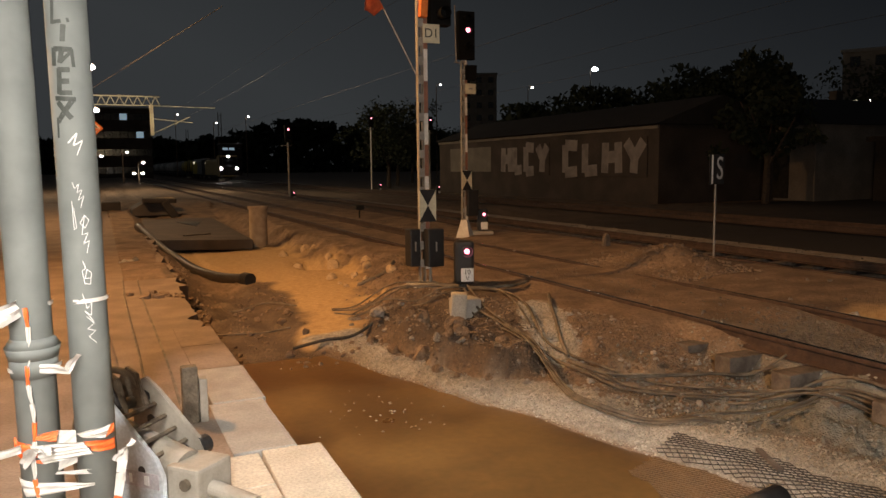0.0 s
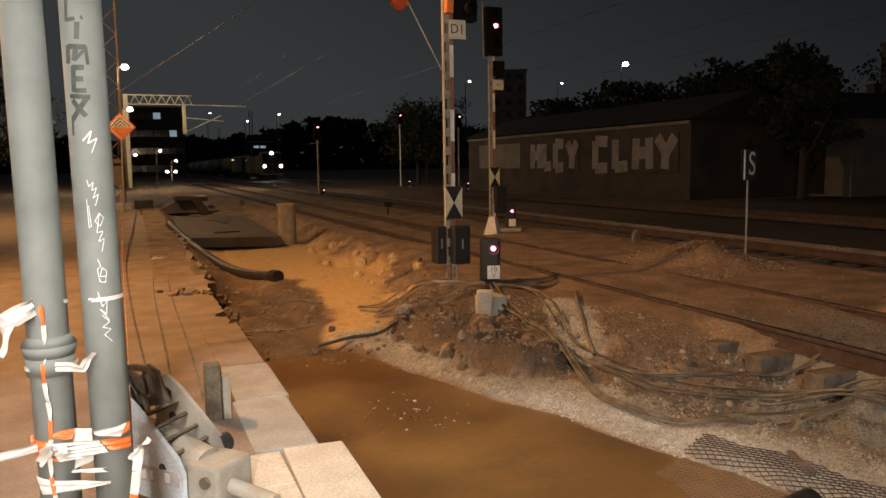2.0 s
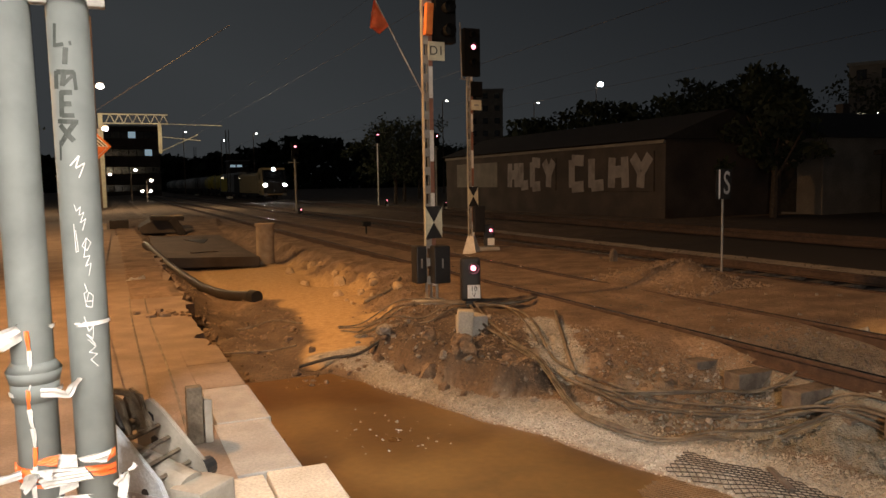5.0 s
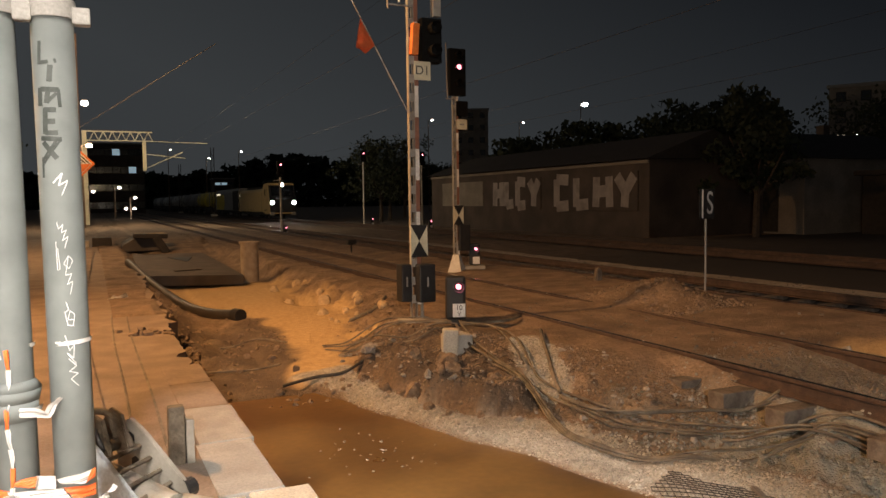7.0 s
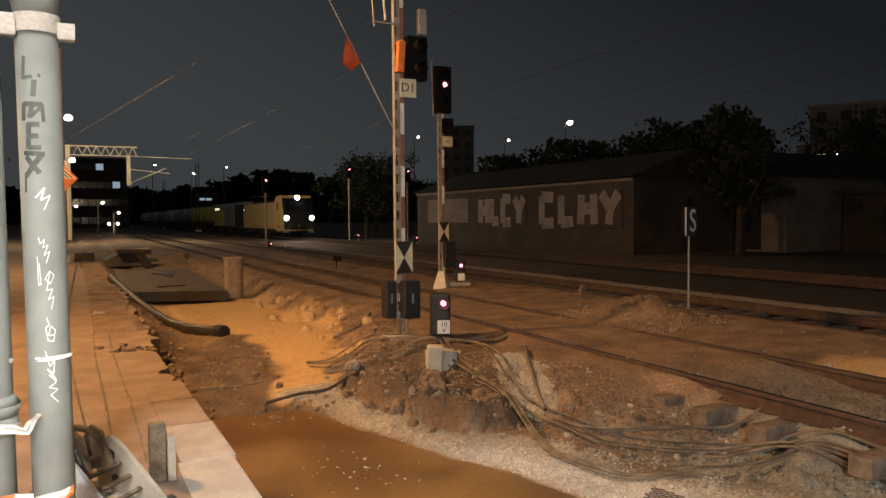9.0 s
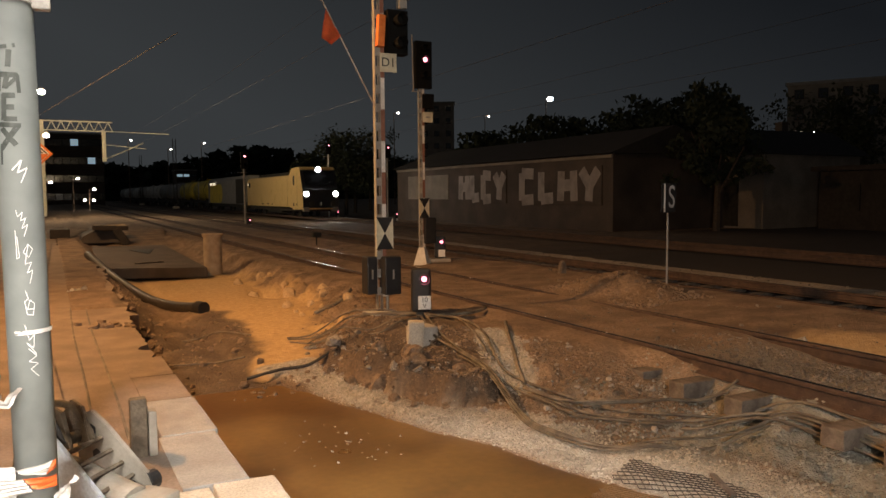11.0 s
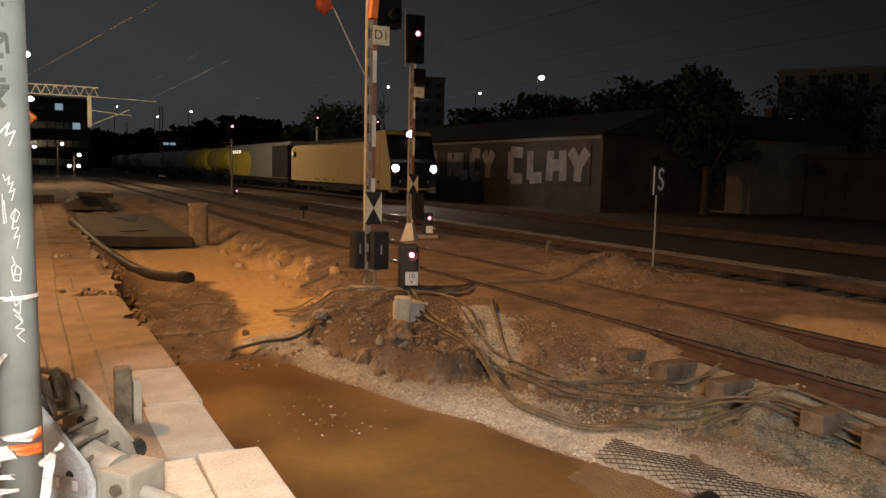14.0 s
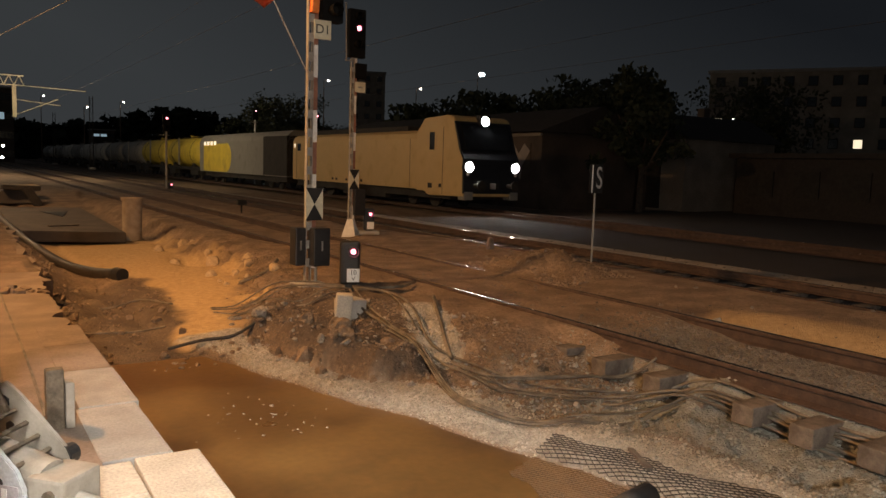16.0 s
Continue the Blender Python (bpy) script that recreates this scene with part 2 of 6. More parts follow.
M = {
    "site_ground": ground_material(),
    "platform": surface("dusty_paving", (0.19, 0.145, 0.112), (0.26, 0.205, 0.162), 3, 0.9, 0.35, c3=(0.14, 0.10, 0.075), fine=45),
    "coping": surface("pale_concrete", (0.28, 0.265, 0.245), (0.35, 0.335, 0.31), 5, 0.85, 0.2, c3=(0.24, 0.21, 0.18), vary=0.10, fine=80),
    "slab": surface("cream_concrete", (0.46, 0.42, 0.35), (0.56, 0.525, 0.445), 6, 0.85, 0.3, c3=(0.36, 0.31, 0.24), stain=3, speck=0.2),
    "concrete": surface("grey_concrete", (0.36, 0.34, 0.31), (0.46, 0.44, 0.40), 8, 0.9, 0.5, c3=(0.24, 0.21, 0.18)),
    # near-black tone for culvert, block, roofs, shed and the painted shadow wedge
    "dark_concrete": surface("near_black_concrete", (0.026, 0.022, 0.020), (0.046, 0.038, 0.033), 6, 0.8, 0.4),
    "deck": surface("stained_grey_concrete", (0.060, 0.050, 0.044), (0.105, 0.088, 0.076), 1.6, 0.8, 0.4, c3=(0.035, 0.028, 0.024)),
    "earth": surface("brown_earth", (0.13, 0.085, 0.055), (0.22, 0.155, 0.105), 2.2, 0.95, 0.8, c3=(0.09, 0.06, 0.04), fine=30),
    "rock": surface("limestone_rubble", (0.24, 0.21, 0.18), (0.40, 0.37, 0.33), 4, 0.9, 0.4, vary=0.45),
    "clod": surface("earth_clods", (0.175, 0.125, 0.088), (0.28, 0.21, 0.15), 4, 0.95, 0.8, vary=0.3, fine=40, speck=0.25),
    "rail_side": surface("rusty_rail_steel", (0.062, 0.040, 0.030), (0.105, 0.068, 0.051), 9, 0.8, 0.4, metal=0.3),
    "rail_top": surface("polished_rail_head", (0.55, 0.52, 0.49), (0.70, 0.67, 0.63), 5, 0.24, 0.02, metal=1.0, c3=(0.35, 0.30, 0.27)),
    "sleeper": surface("grimy_sleeper", (0.10, 0.082, 0.068), (0.19, 0.16, 0.135), 8, 0.9, 0.5, vary=0.2),
    "timber": surface("tarred_timber", (0.055, 0.042, 0.033), (0.10, 0.075, 0.055), 8, 0.85, 0.5),
    "cable": surface("dusty_black_cable", (0.10, 0.084, 0.066), (0.23, 0.195, 0.15), 6, 0.7, 0.2),
    "black": surface("black_paint", (0.012, 0.012, 0.013), (0.022, 0.021, 0.021), 9, 0.55, 0.15),
    "white": surface("white_paint", (0.66, 0.64, 0.60), (0.78, 0.76, 0.72), 9, 0.55, 0.15, c3=(0.48, 0.42, 0.35)),
    "red": surface("faded_red_paint", (0.21, 0.095, 0.062), (0.28, 0.125, 0.082), 9, 0.7, 0.2, c3=(0.16, 0.08, 0.055)),
    "signal_black": surface("matt_black_signal_paint", (0.005, 0.005, 0.005), (0.008, 0.008, 0.008), 9, 0.9, 0.1, spec=0.15),
    "orange": surface("orange_paint", (0.70, 0.17, 0.03), (0.80, 0.24, 0.05), 9, 0.55, 0.15),
    "steel": surface("weathered_grey_steel", (0.30, 0.29, 0.27), (0.40, 0.39, 0.36), 8, 0.6, 0.2, metal=0.4, c3=(0.2, 0.15, 0.11)),
    "pole": surface("grey_green_pole_paint", (0.148, 0.163, 0.157), (0.170, 0.186, 0.179), 3, 0.72, 0.02, c3=(0.128, 0.14, 0.134), fine=9, stain=4),
    "tank": surface("yellow_tank_paint", (0.60, 0.46, 0.05), (0.70, 0.55, 0.07), 1.5, 0.6, 0.1, c3=(0.4, 0.3, 0.06)),
    "loco": surface("yellow_loco_paint", (0.58, 0.42, 0.18), (0.64, 0.47, 0.21), 1.2, 0.55, 0.05, c3=(0.46, 0.32, 0.12)),
    "grey_paint": surface("grey_wagon_paint", (0.22, 0.215, 0.20), (0.30, 0.29, 0.27), 1.2, 0.6, 0.1),
    "pale_tank": surface("pale_tank_paint", (0.48, 0.46, 0.42), (0.58, 0.56, 0.52), 1.2, 0.6, 0.1, c3=(0.3, 0.27, 0.23)),
    "under": surface("grimy_underframe", (0.02, 0.018, 0.016), (0.04, 0.036, 0.03), 5, 0.8, 0.3),
    "glass_dark": surface("dark_glass", (0.01, 0.011, 0.013), (0.014, 0.015, 0.017), 3, 0.12, 0.0),
    "head": glow("headlight_glow", (1.0, 0.97, 0.92), 130),
    "redlight": glow("red_signal_glow", (1.0, 0.22, 0.30), 7),
    "streetlight": glow("street_light_glow", (1.0, 0.90, 0.78), 22),
    "coldlight": glow("cold_light_glow", (0.80, 0.92, 1.0), 16),
    # lit house windows, and the reflections painted on the train
    "window_warm": glow("window_and_reflection_glow", (1.0, 0.84, 0.58), 1.1),
    "window_cold": glow("cold_window_glow", (0.62, 0.85, 1.0), 0.30),
    "mud_water": surface("muddy_water", (0.125, 0.070, 0.024), (0.20, 0.118, 0.040), 0.8, 0.34, 0.05, c3=(0.055, 0.029, 0.013), fine=14, stain=0.9, speck=0.12),
    "wet_net": surface("mud_coated_plastic", (0.075, 0.042, 0.018), (0.12, 0.068, 0.028), 6, 0.5, 0.1),
    "pale_stone": surface("pale_crushed_stone", (0.38, 0.345, 0.285), (0.54, 0.50, 0.43), 5, 0.9, 0.2, vary=0.4),
    "grey_stone": surface("grey_brown_stone", (0.24, 0.235, 0.205), (0.38, 0.375, 0.335), 5, 0.9, 0.2, vary=0.45),
    "dark_stone": surface("grimy_brown_ballast", (0.10, 0.085, 0.072), (0.18, 0.155, 0.13), 5, 0.9, 0.2, vary=0.4),
    "sand": surface("orange_sand", (0.46, 0.34, 0.20), (0.58, 0.44, 0.27), 5, 0.95, 0.4),
    "cream": surface("cream_board", (0.60, 0.56, 0.42), (0.70, 0.66, 0.50), 9, 0.6, 0.1),
    "cold_white": surface("white_enamel", (0.74, 0.75, 0.74), (0.82, 0.83, 0.82), 9, 0.4, 0.05),
    "sign_grey": surface("pale_reflective_grey", (0.40, 0.40, 0.40), (0.50, 0.50, 0.50), 9, 0.5, 0.05),
    "flag": surface("faded_orange_cloth", (0.62, 0.13, 0.05), (0.70, 0.18, 0.07), 12, 0.9, 0.1),
    "ochre_concrete": surface("ochre_stained_concrete", (0.36, 0.27, 0.18), (0.46, 0.36, 0.25), 6, 0.9, 0.4, c3=(0.25, 0.17, 0.1)),
    "hose": surface("black_corrugated_plastic", (0.02, 0.018, 0.016), (0.05, 0.042, 0.034), 8, 0.5, 0.2),
    "spray": surface("grey_spray_paint", (0.045, 0.055, 0.05), (0.075, 0.085, 0.08), 20, 0.6, 0.0),
    "pen": surface("white_pen", (0.75, 0.76, 0.76), (0.82, 0.82, 0.82), 20, 0.5, 0.0),
    "tape_white": surface("white_tape_film", (0.50, 0.49, 0.47), (0.58, 0.57, 0.55), 15, 0.4, 0.05, c3=(0.65, 0.62, 0.58), fine=10, speck=0.05),
    "tape_red": surface("orange_red_tape_film", (0.72, 0.13, 0.03), (0.80, 0.18, 0.045), 15, 0.35, 0.05, c3=(0.6, 0.1, 0.03), fine=10, speck=0.05),
    "breaker_blue": surface("pale_blue_paint", (0.52, 0.59, 0.66), (0.60, 0.67, 0.74), 6, 0.55, 0.2, c3=(0.36, 0.34, 0.31), stain=3),
    "breaker_dust": surface("dusty_cast_steel", (0.25, 0.225, 0.19), (0.33, 0.30, 0.255), 7, 0.8, 0.15, c3=(0.17, 0.145, 0.11), stain=4, speck=0.06),
    "stripe": surface("worn_red_stripe", (0.46, 0.43, 0.45), (0.55, 0.52, 0.54), 12, 0.6, 0.1, stain=5),
    "rust": surface("rusty_steel", (0.085, 0.068, 0.048), (0.17, 0.135, 0.095), 12, 0.8, 0.4),
    "sign_orange": surface("orange_reflective_board", (0.75, 0.20, 0.04), (0.82, 0.26, 0.06), 9, 0.5, 0.05),
    "mast_paint": surface("rusty_mast_paint", (0.13, 0.09, 0.062), (0.18, 0.13, 0.09), 6, 0.8, 0.3),
    "gantry": surface("pale_gantry_paint", (0.50, 0.48, 0.36), (0.58, 0.55, 0.42), 6, 0.7, 0.2),
    "wire": surface("copper_wire", (0.05, 0.042, 0.038), (0.08, 0.068, 0.06), 6, 0.5, 0.0, metal=0.6),
    "facade": surface("dark_brick_render", (0.06, 0.046, 0.038), (0.095, 0.073, 0.06), 0.7, 0.9, 0.2, fine=12, stain=0.3),
    "facade_pale": surface("pale_old_render", (0.19, 0.165, 0.14), (0.26, 0.23, 0.195), 0.9, 0.9, 0.2, fine=12, stain=0.4, c3=(0.2, 0.17, 0.14)),
    "tag_pale": surface("pale_spray_paint", (0.29, 0.25, 0.235), (0.36, 0.315, 0.29), 2, 0.7, 0.0),
    "loco_front": surface("dark_blue_paint", (0.008, 0.010, 0.015), (0.012, 0.014, 0.02), 4, 0.6, 0.05),
    "leaf": surface("dark_foliage", (0.018, 0.026, 0.012), (0.032, 0.042, 0.02), 1, 0.8, 0.0),
}


# ---- builders ----
def thing(name, x, y, z, label, category, group="", rz=0, kind="", m=None):
    ob = new(name)
    ob.matrix_world = m if m is not None else SITE @ pose(x, y, z, 0, 0, rz)
    return tagged(ob, label, category, group, kind)


def part(name, bm, material, parent=None, label="", smooth=False):
    me = bpy.data.meshes.new(name)
    bm.to_mesh(me)
    bm.free()
    me.materials.append(material)
    if smooth:
        me.polygons.foreach_set("use_smooth", [True] * len(me.polygons))
    ob = new(name, me)
    if parent is not None:
        ob.parent = parent
    if label:
        tagged(ob, label)
    return ob


def box(sx, sy, sz, c=(0, 0, 0), bevel=0.0, turn=None, bm=None):
    bm = bm or bmesh.new()
    g = bmesh.ops.create_cube(bm, size=1)
    vs = g["verts"]
    m = Matrix.Translation(c) @ (turn or Matrix()) @ Matrix.Diagonal((sx, sy, sz, 1))
    bmesh.ops.transform(bm, matrix=m, verts=vs)
    if bevel:
        es = {e for v in vs for e in v.link_edges}
        bmesh.ops.bevel(bm, geom=list(es), offset=bevel, segments=2, affect="EDGES", profile=0.6)
    return bm


def rod(p, q, r, r2=None, n=12, bm=None, caps=True):
    bm = bm or bmesh.new()
    p, q = Vector(p), Vector(q)
    d = q - p
    g = bmesh.ops.create_cone(bm, cap_ends=caps, segments=n, radius1=r, radius2=r if r2 is None else r2, depth=d.length)
    m = Matrix.Translation((p + q) / 2) @ d.to_track_quat("Z", "Y").to_matrix().to_4x4()
    bmesh.ops.transform(bm, matrix=m, verts=g["verts"])
    return bm


def tube(points, r, n=8, bm=None):
    """A round cable along points, smoothed between them."""
    bm = bm or bmesh.new()
    pts = [Vector(p) for p in points]
    fine = []
    for i in range(len(pts) - 1):
        a, b, c, d = pts[max(i - 1, 0)], pts[i], pts[i + 1], pts[min(i + 2, len(pts) - 1)]
        for k in range(6):
            t = k / 6
            fine.append(0.5 * (2 * b + (c - a) * t + (2 * a - 5 * b + 4 * c - d) * t * t + (3 * b - a - 3 * c + d) * t ** 3))
    fine.append(pts[-1])
    rings = []
    for i, p in enumerate(fine):
        d = (fine[min(i + 1, len(fine) - 1)] - fine[max(i - 1, 0)]).normalized()
        s = d.orthogonal().normalized() if abs(d.z) > 0.95 else d.cross(Vector((0, 0, 1))).normalized()
        u = s.cross(d)
        rings.append([bm.verts.new(p + r * (math.cos(2 * math.pi * k / n) * s + math.sin(2 * math.pi * k / n) * u)) for k in range(n)])
    for a, b in zip(rings, rings[1:]):
        for k in range(n):
            bm.faces.new((a[k], a[(k + 1) % n], b[(k + 1) % n], b[k]))
    bm.faces.new(rings[0][::-1])
    bm.faces.new(rings[-1])
    return bm


def prism(outline, depth, axis="x", c=(0, 0, 0), bevel=0.0, bm=None):
    """A flat outline given thickness along an axis: x takes (y, z) points, y takes (x, z), z takes (x, y)."""
    bm = bm or bmesh.new()

    def at(u, v, w):
        p = {"x": (w, u, v), "y": (u, w, v), "z": (u, v, w)}[axis]
        return Vector(p) + Vector(c)
    one = [bm.verts.new(at(u, v, -depth / 2)) for u, v in outline]
    two = [bm.verts.new(at(u, v, depth / 2)) for u, v in outline]
    bm.faces.new(one[::-1])
    bm.faces.new(two)
    for i in range(len(one)):
        j = (i + 1) % len(one)
        bm.faces.new((one[i], one[j], two[j], two[i]))
    bmesh.ops.recalc_face_normals(bm, faces=bm.faces[:])
    if bevel:
        bmesh.ops.bevel(bm, geom=bm.edges[:], offset=bevel, segments=2, affect="EDGES")
    return bm


def writing(text, size, where, material, parent, turn=(90, 0, 0), name="lettering", width=1.0, shear=0.0):
    cu = bpy.data.curves.new(name, "FONT")
    cu.body, cu.size, cu.align_x, cu.align_y, cu.extrude, cu.shear = text, size, "CENTER", "CENTER", 0.0015, shear
    ob = bpy.data.objects.new(name, cu)
    scene.collection.objects.link(ob)
    me = bpy.data.meshes.new_from_object(ob)
    bpy.data.objects.remove(ob)
    me.materials.clear()
    me.materials.append(material)
    o = new(name, me)
    o.parent = parent
    o.matrix_local = pose(*where, *turn) @ Matrix.Diagonal((width, 1, 1, 1))
    return o


# ---- terrain ----
def smooth(e0, e1, v):
    t = min(1.0, max(0.0, (v - e0) / (e1 - e0)))
    return t * t * (3 - 2 * t)


def along(pairs, v):
    if v <= pairs[0][0]:
        return pairs[0][1]
    for (a, p), (b, q) in zip(pairs, pairs[1:]):
        if v <= b:
            return p + (q - p) * (v - a) / (b - a)
    return pairs[-1][1]


EDGE = 0.96
POOL = [(0, 4.05), (3.4, 3.95), (4.0, 3.82), (4.4, 3.70), (4.8, 3.54), (5.1, 3.43), (5.5, 3.38), (6.1, 3.08), (6.8, 2.87), (7.5, 2.60), (8.4, 2.42), (9.0, 2.1), (40, 2.0)]
TOE = [(0, 4.7), (3.0, 4.6), (4.5, 4.35), (5.3, 4.15), (5.8, 3.95), (6.1, 3.55), (6.4, 3.18), (7.0, 2.98), (7.7, 2.84), (8.3, 2.74), (9.2, 2.90), (10.5, 3.3), (13.8, 4.0), (17, 3.9), (21, 4.1), (40, 4.0)]
CREST = [(0, 5.5), (3.0, 5.4), (5.0, 5.25), (6.0, 5.1), (7.0, 4.9), (8.0, 4.45), (8.8, 3.95), (9.7, 3.65), (10.6, 4.3), (13, 4.9), (17, 4.85), (21, 4.9), (40, 4.9)]
FLOOR = [(0, -0.60), (7.6, -0.60), (8.6, -0.55), (9.5, -0.52), (13, -0.54), (20, -0.64), (30, -0.55), (36, -0.1), (40, -0.08)]
BENCH = [(0, -0.42), (5.35, -0.40), (5.95, -0.18), (6.6, -0.06), (8.0, -0.04), (40, -0.08)]


def mound(x, y):
    """Share of the dark slumped mound in front of the dwarf signal, 0 to 1."""
    if not (2.2 < x < 5.0 and 5.6 < y < 9.8):
        return 0.0
    n2 = noise.noise((x * 2.7, y * 2.7, 7.7))
    n3 = noise.noise((x * 6.0, y * 6.0, 2.9))
    edge = 0.16 * n2 + 0.08 * n3
    toe = along(TOE, y)
    return smooth(toe - 0.02, toe + 0.26, x + edge) * smooth(6.12, 6.42, y + edge) * (1 - smooth(9.0, 9.6, y)) * (1 - smooth(3.75, 4.05, x - 0.30 * (y - 6.2) + edge))


def chute(x, y):
    """Share of the pale gravel that runs down the bank beside the mound, 0 to 1."""
    u = ((x - 4.05) * 0.72 + (y - 6.3) * 1.75) / 3.58
    v = ((x - 4.05) * 1.75 - (y - 6.3) * 0.72) / 1.89
    return smooth(-0.15, 0.1, u) * (1 - smooth(0.85, 1.1, u)) * math.exp(-(v / 0.25) ** 2)


def height(x, y):
    """The ground's height; x across the tracks, y along them."""
    n1 = noise.noise((x * 0.9, y * 0.9, 3.1))
    n2 = noise.noise((x * 2.7, y * 2.7, 7.7))
    n3 = noise.noise((x * 8.0, y * 8.0, 1.7))
    packed = smooth(4.6, 6.6, y + 0.8 * n1) * (1 - smooth(14, 18, y))
    low = -0.15 + 0.115 * packed
    level = along([(5, low), (7.5, low), (8.0, 0.0), (9.4, 0.04), (10.1, -0.40), (11.8, -0.36), (12.3, -0.16), (13.2, -0.18), (13.8, -0.34), (18, -0.38), (25, -0.4)], x)
    level -= 0.14 * smooth(25, 60, y) * smooth(8, 16, x)
    if 7.4 < x < 10.6:
        level -= 0.13 * smooth(14, 20, y)
    rough = 0.02 * n1 + 0.018 * n2 + 0.010 * n3
    if x >= 5.4:
        rough *= 1 - 0.65 * packed
    if x < EDGE - 0.75:
        return -0.15 if y < 40 else -0.15 + 0.1 * smooth(40, 44, y)
    if x >= 5.9:
        z = level + rough * (0.6 if x < 7.4 else 1.0)
        z += 0.36 * math.exp(-((x - 8.04) / 0.62) ** 2 - ((y - 9.49) / 0.95) ** 2) * (1 + 0.3 * n2 + 0.15 * n3)      # heap by the sign
        return z
    pool, toe, crest, floor = along(POOL, y), along(TOE, y), along(CREST, y), along(FLOOR, y)
    pool += 0.06 * n2 - 0.06
    toe += 0.16 * n1 + 0.10 * n2
    crest += 0.12 * n1 + 0.08 * n2
    bench = along(BENCH, y)
    shelf = floor + 0.17 * (0.65 * smooth(pool - 0.12, pool + 0.16, x) + 0.35 * smooth(pool, max(toe, pool + 0.3), x))
    t = smooth(toe, max(crest, toe + 0.45), x)
    z = shelf + (bench - shelf) * t
    bank = 4 * t * (1 - t)
    n4 = noise.noise((x * 17.0, y * 17.0, 4.4))
    dry = smooth(7.8, 8.8, y)
    z += rough * (0.2 + 2.2 * bank + 0.8 * t + 0.9 * dry) + 0.12 * n2 * bank + 0.065 * n3 * bank + 0.022 * n4 * (bank + 0.35 * t + 0.3 * dry)
    z = max(z, -0.56 + 0.40 * mound(x, y) * (1 + 0.30 * n2 + 0.14 * n3 + 0.05 * n4))                 # slumped soil under the dwarf signal
    z -= 0.12 * math.exp(-((x - 4.12) / 0.36) ** 2 - ((y - 5.0) / 0.36) ** 2)                        # hollow under the cables
    z -= 0.28 * math.exp(-((x - 3.98) / 0.26) ** 2 - ((y - 15.60) / 0.55) ** 2)                        # hollow in the sandy bank
    z += 0.09 * smooth(9.4, 10.6, y) * smooth(2.2, 1.2, x) * (1 + 1.5 * n2)
    if y > 10.6:                                                                                     # the platform's edge has crumbled into a slope
        k = smooth(10.6, 12.0, y) * (1 - smooth(33, 37, y))
        z = max(z, k * (0.02 - 0.75 * max(0.0, x - 0.90 - 0.15 * n1)) - (1 - k) * 2.0 + 0.03 * n2)
    z += smooth(5.33, 5.66, x) * (level - bench)
    z += 0.17 * math.exp(-((x - 5.3) / 0.25) ** 2 - ((y - 4.17) / 0.2) ** 2)
    return z


def soil(x, y):
    """Shares of sand, pale gravel, grey ballast, and darkening for wet mud and painted shade."""
    n = noise.noise((x * 1.3, y * 1.3, 9.2)) * 0.35 + noise.noise((x * 4, y * 4, 2.2)) * 0.25
    pool, toe = along(POOL, y), along(TOE, y)
    sand = gravel = ballast = 0.0
    if y > 8.2 and 1.0 < x < 5:
        left = along([(8.6, 2.1), (9.2, 2.15), (10.0, 2.42), (10.7, 2.55), (12, 2.62), (13.4, 2.7), (14.5, 2.25), (16, 1.7), (19, 1.3), (24, 1.0)], y)
        right = along([(8.4, 2.80), (9.3, 3.0), (10.3, 3.15), (11.5, 3.8), (14, 4.3), (19, 4.2)], y)
        sand = smooth(left - 0.12, left + 0.12, x + n * 0.5) * (1 - smooth(right - 0.25, right + 0.3, x + n)) * (1 - smooth(19.5, 21, y)) * smooth(8.5, 8.8, y)
        if y < 12:
            sand = max(sand, smooth(0.5, 0.7, n + 0.9 * math.exp(-((x - 3.5) / 0.35) ** 2 - ((y - 10.5) / 0.6) ** 2)))
    if y < 9 and x > 1.5:
        gravel = smooth(pool - 0.08, pool + 0.02, x + n * 0.12) * (1 - smooth(toe - 0.1, toe + 0.15, x + 0.5 * n))
        gravel = max(gravel * (1 - mound(x, y)), smooth(0.3, 0.6, 0.8 * n + chute(x, y)))
    if x < 5.9 and y < 6.2:
        ballast = smooth(toe - 0.2, toe + 0.3, x + n) * (1 - smooth(4.6, 6.0, y + 2 * n))
    if 5.9 <= x < 7.6:
        ballast = 0.75 * (1 - smooth(4.6, 6.6, y + 2 * n))
    if 7.3 < x < 9 and y < 7.5:
        sand = max(sand, 0.75 * smooth(7.40, 7.55, x + 0.1 * n) * (1 - smooth(8.1, 8.5, x + 0.3 * n - 0.25 * (5 - y))) * (1 - smooth(5.6, 6.3, y + n)))
    if 12.2 < x < 13.4:
        gravel = max(gravel, 0.7 + n)
    # near-black ground beyond the second track: shade put into the colour
    wet_shade = smooth(9.75, 10.05, x + 0.3 * n) * (1 - smooth(16, 34, y + 4 * n)) * (1 - min(1, 2 * max(0, gravel)))
    if 0.8 < x < 2.9 and 5 < y < 14:                                      # wet mud of the trench floor
        wet_shade = max(wet_shade, (0.50 + 0.5 * n) * (1 - sand) * (1 - gravel) * (1 - smooth(12, 14, y)) * (1 - smooth(2.5, 2.9, x)))
    # darker mound soil, and shade painted into the hollow under the cables
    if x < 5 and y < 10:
        wet_shade = max(wet_shade, 0.60 * mound(x, y) * (1 + 0.6 * n), 0.55 * math.exp(-((x - 4.12) / 0.32) ** 2 - ((y - 5.05) / 0.34) ** 2))
    return max(0, min(1, sand)), max(0, min(1, gravel)), max(0, min(1, ballast)), wet_shade


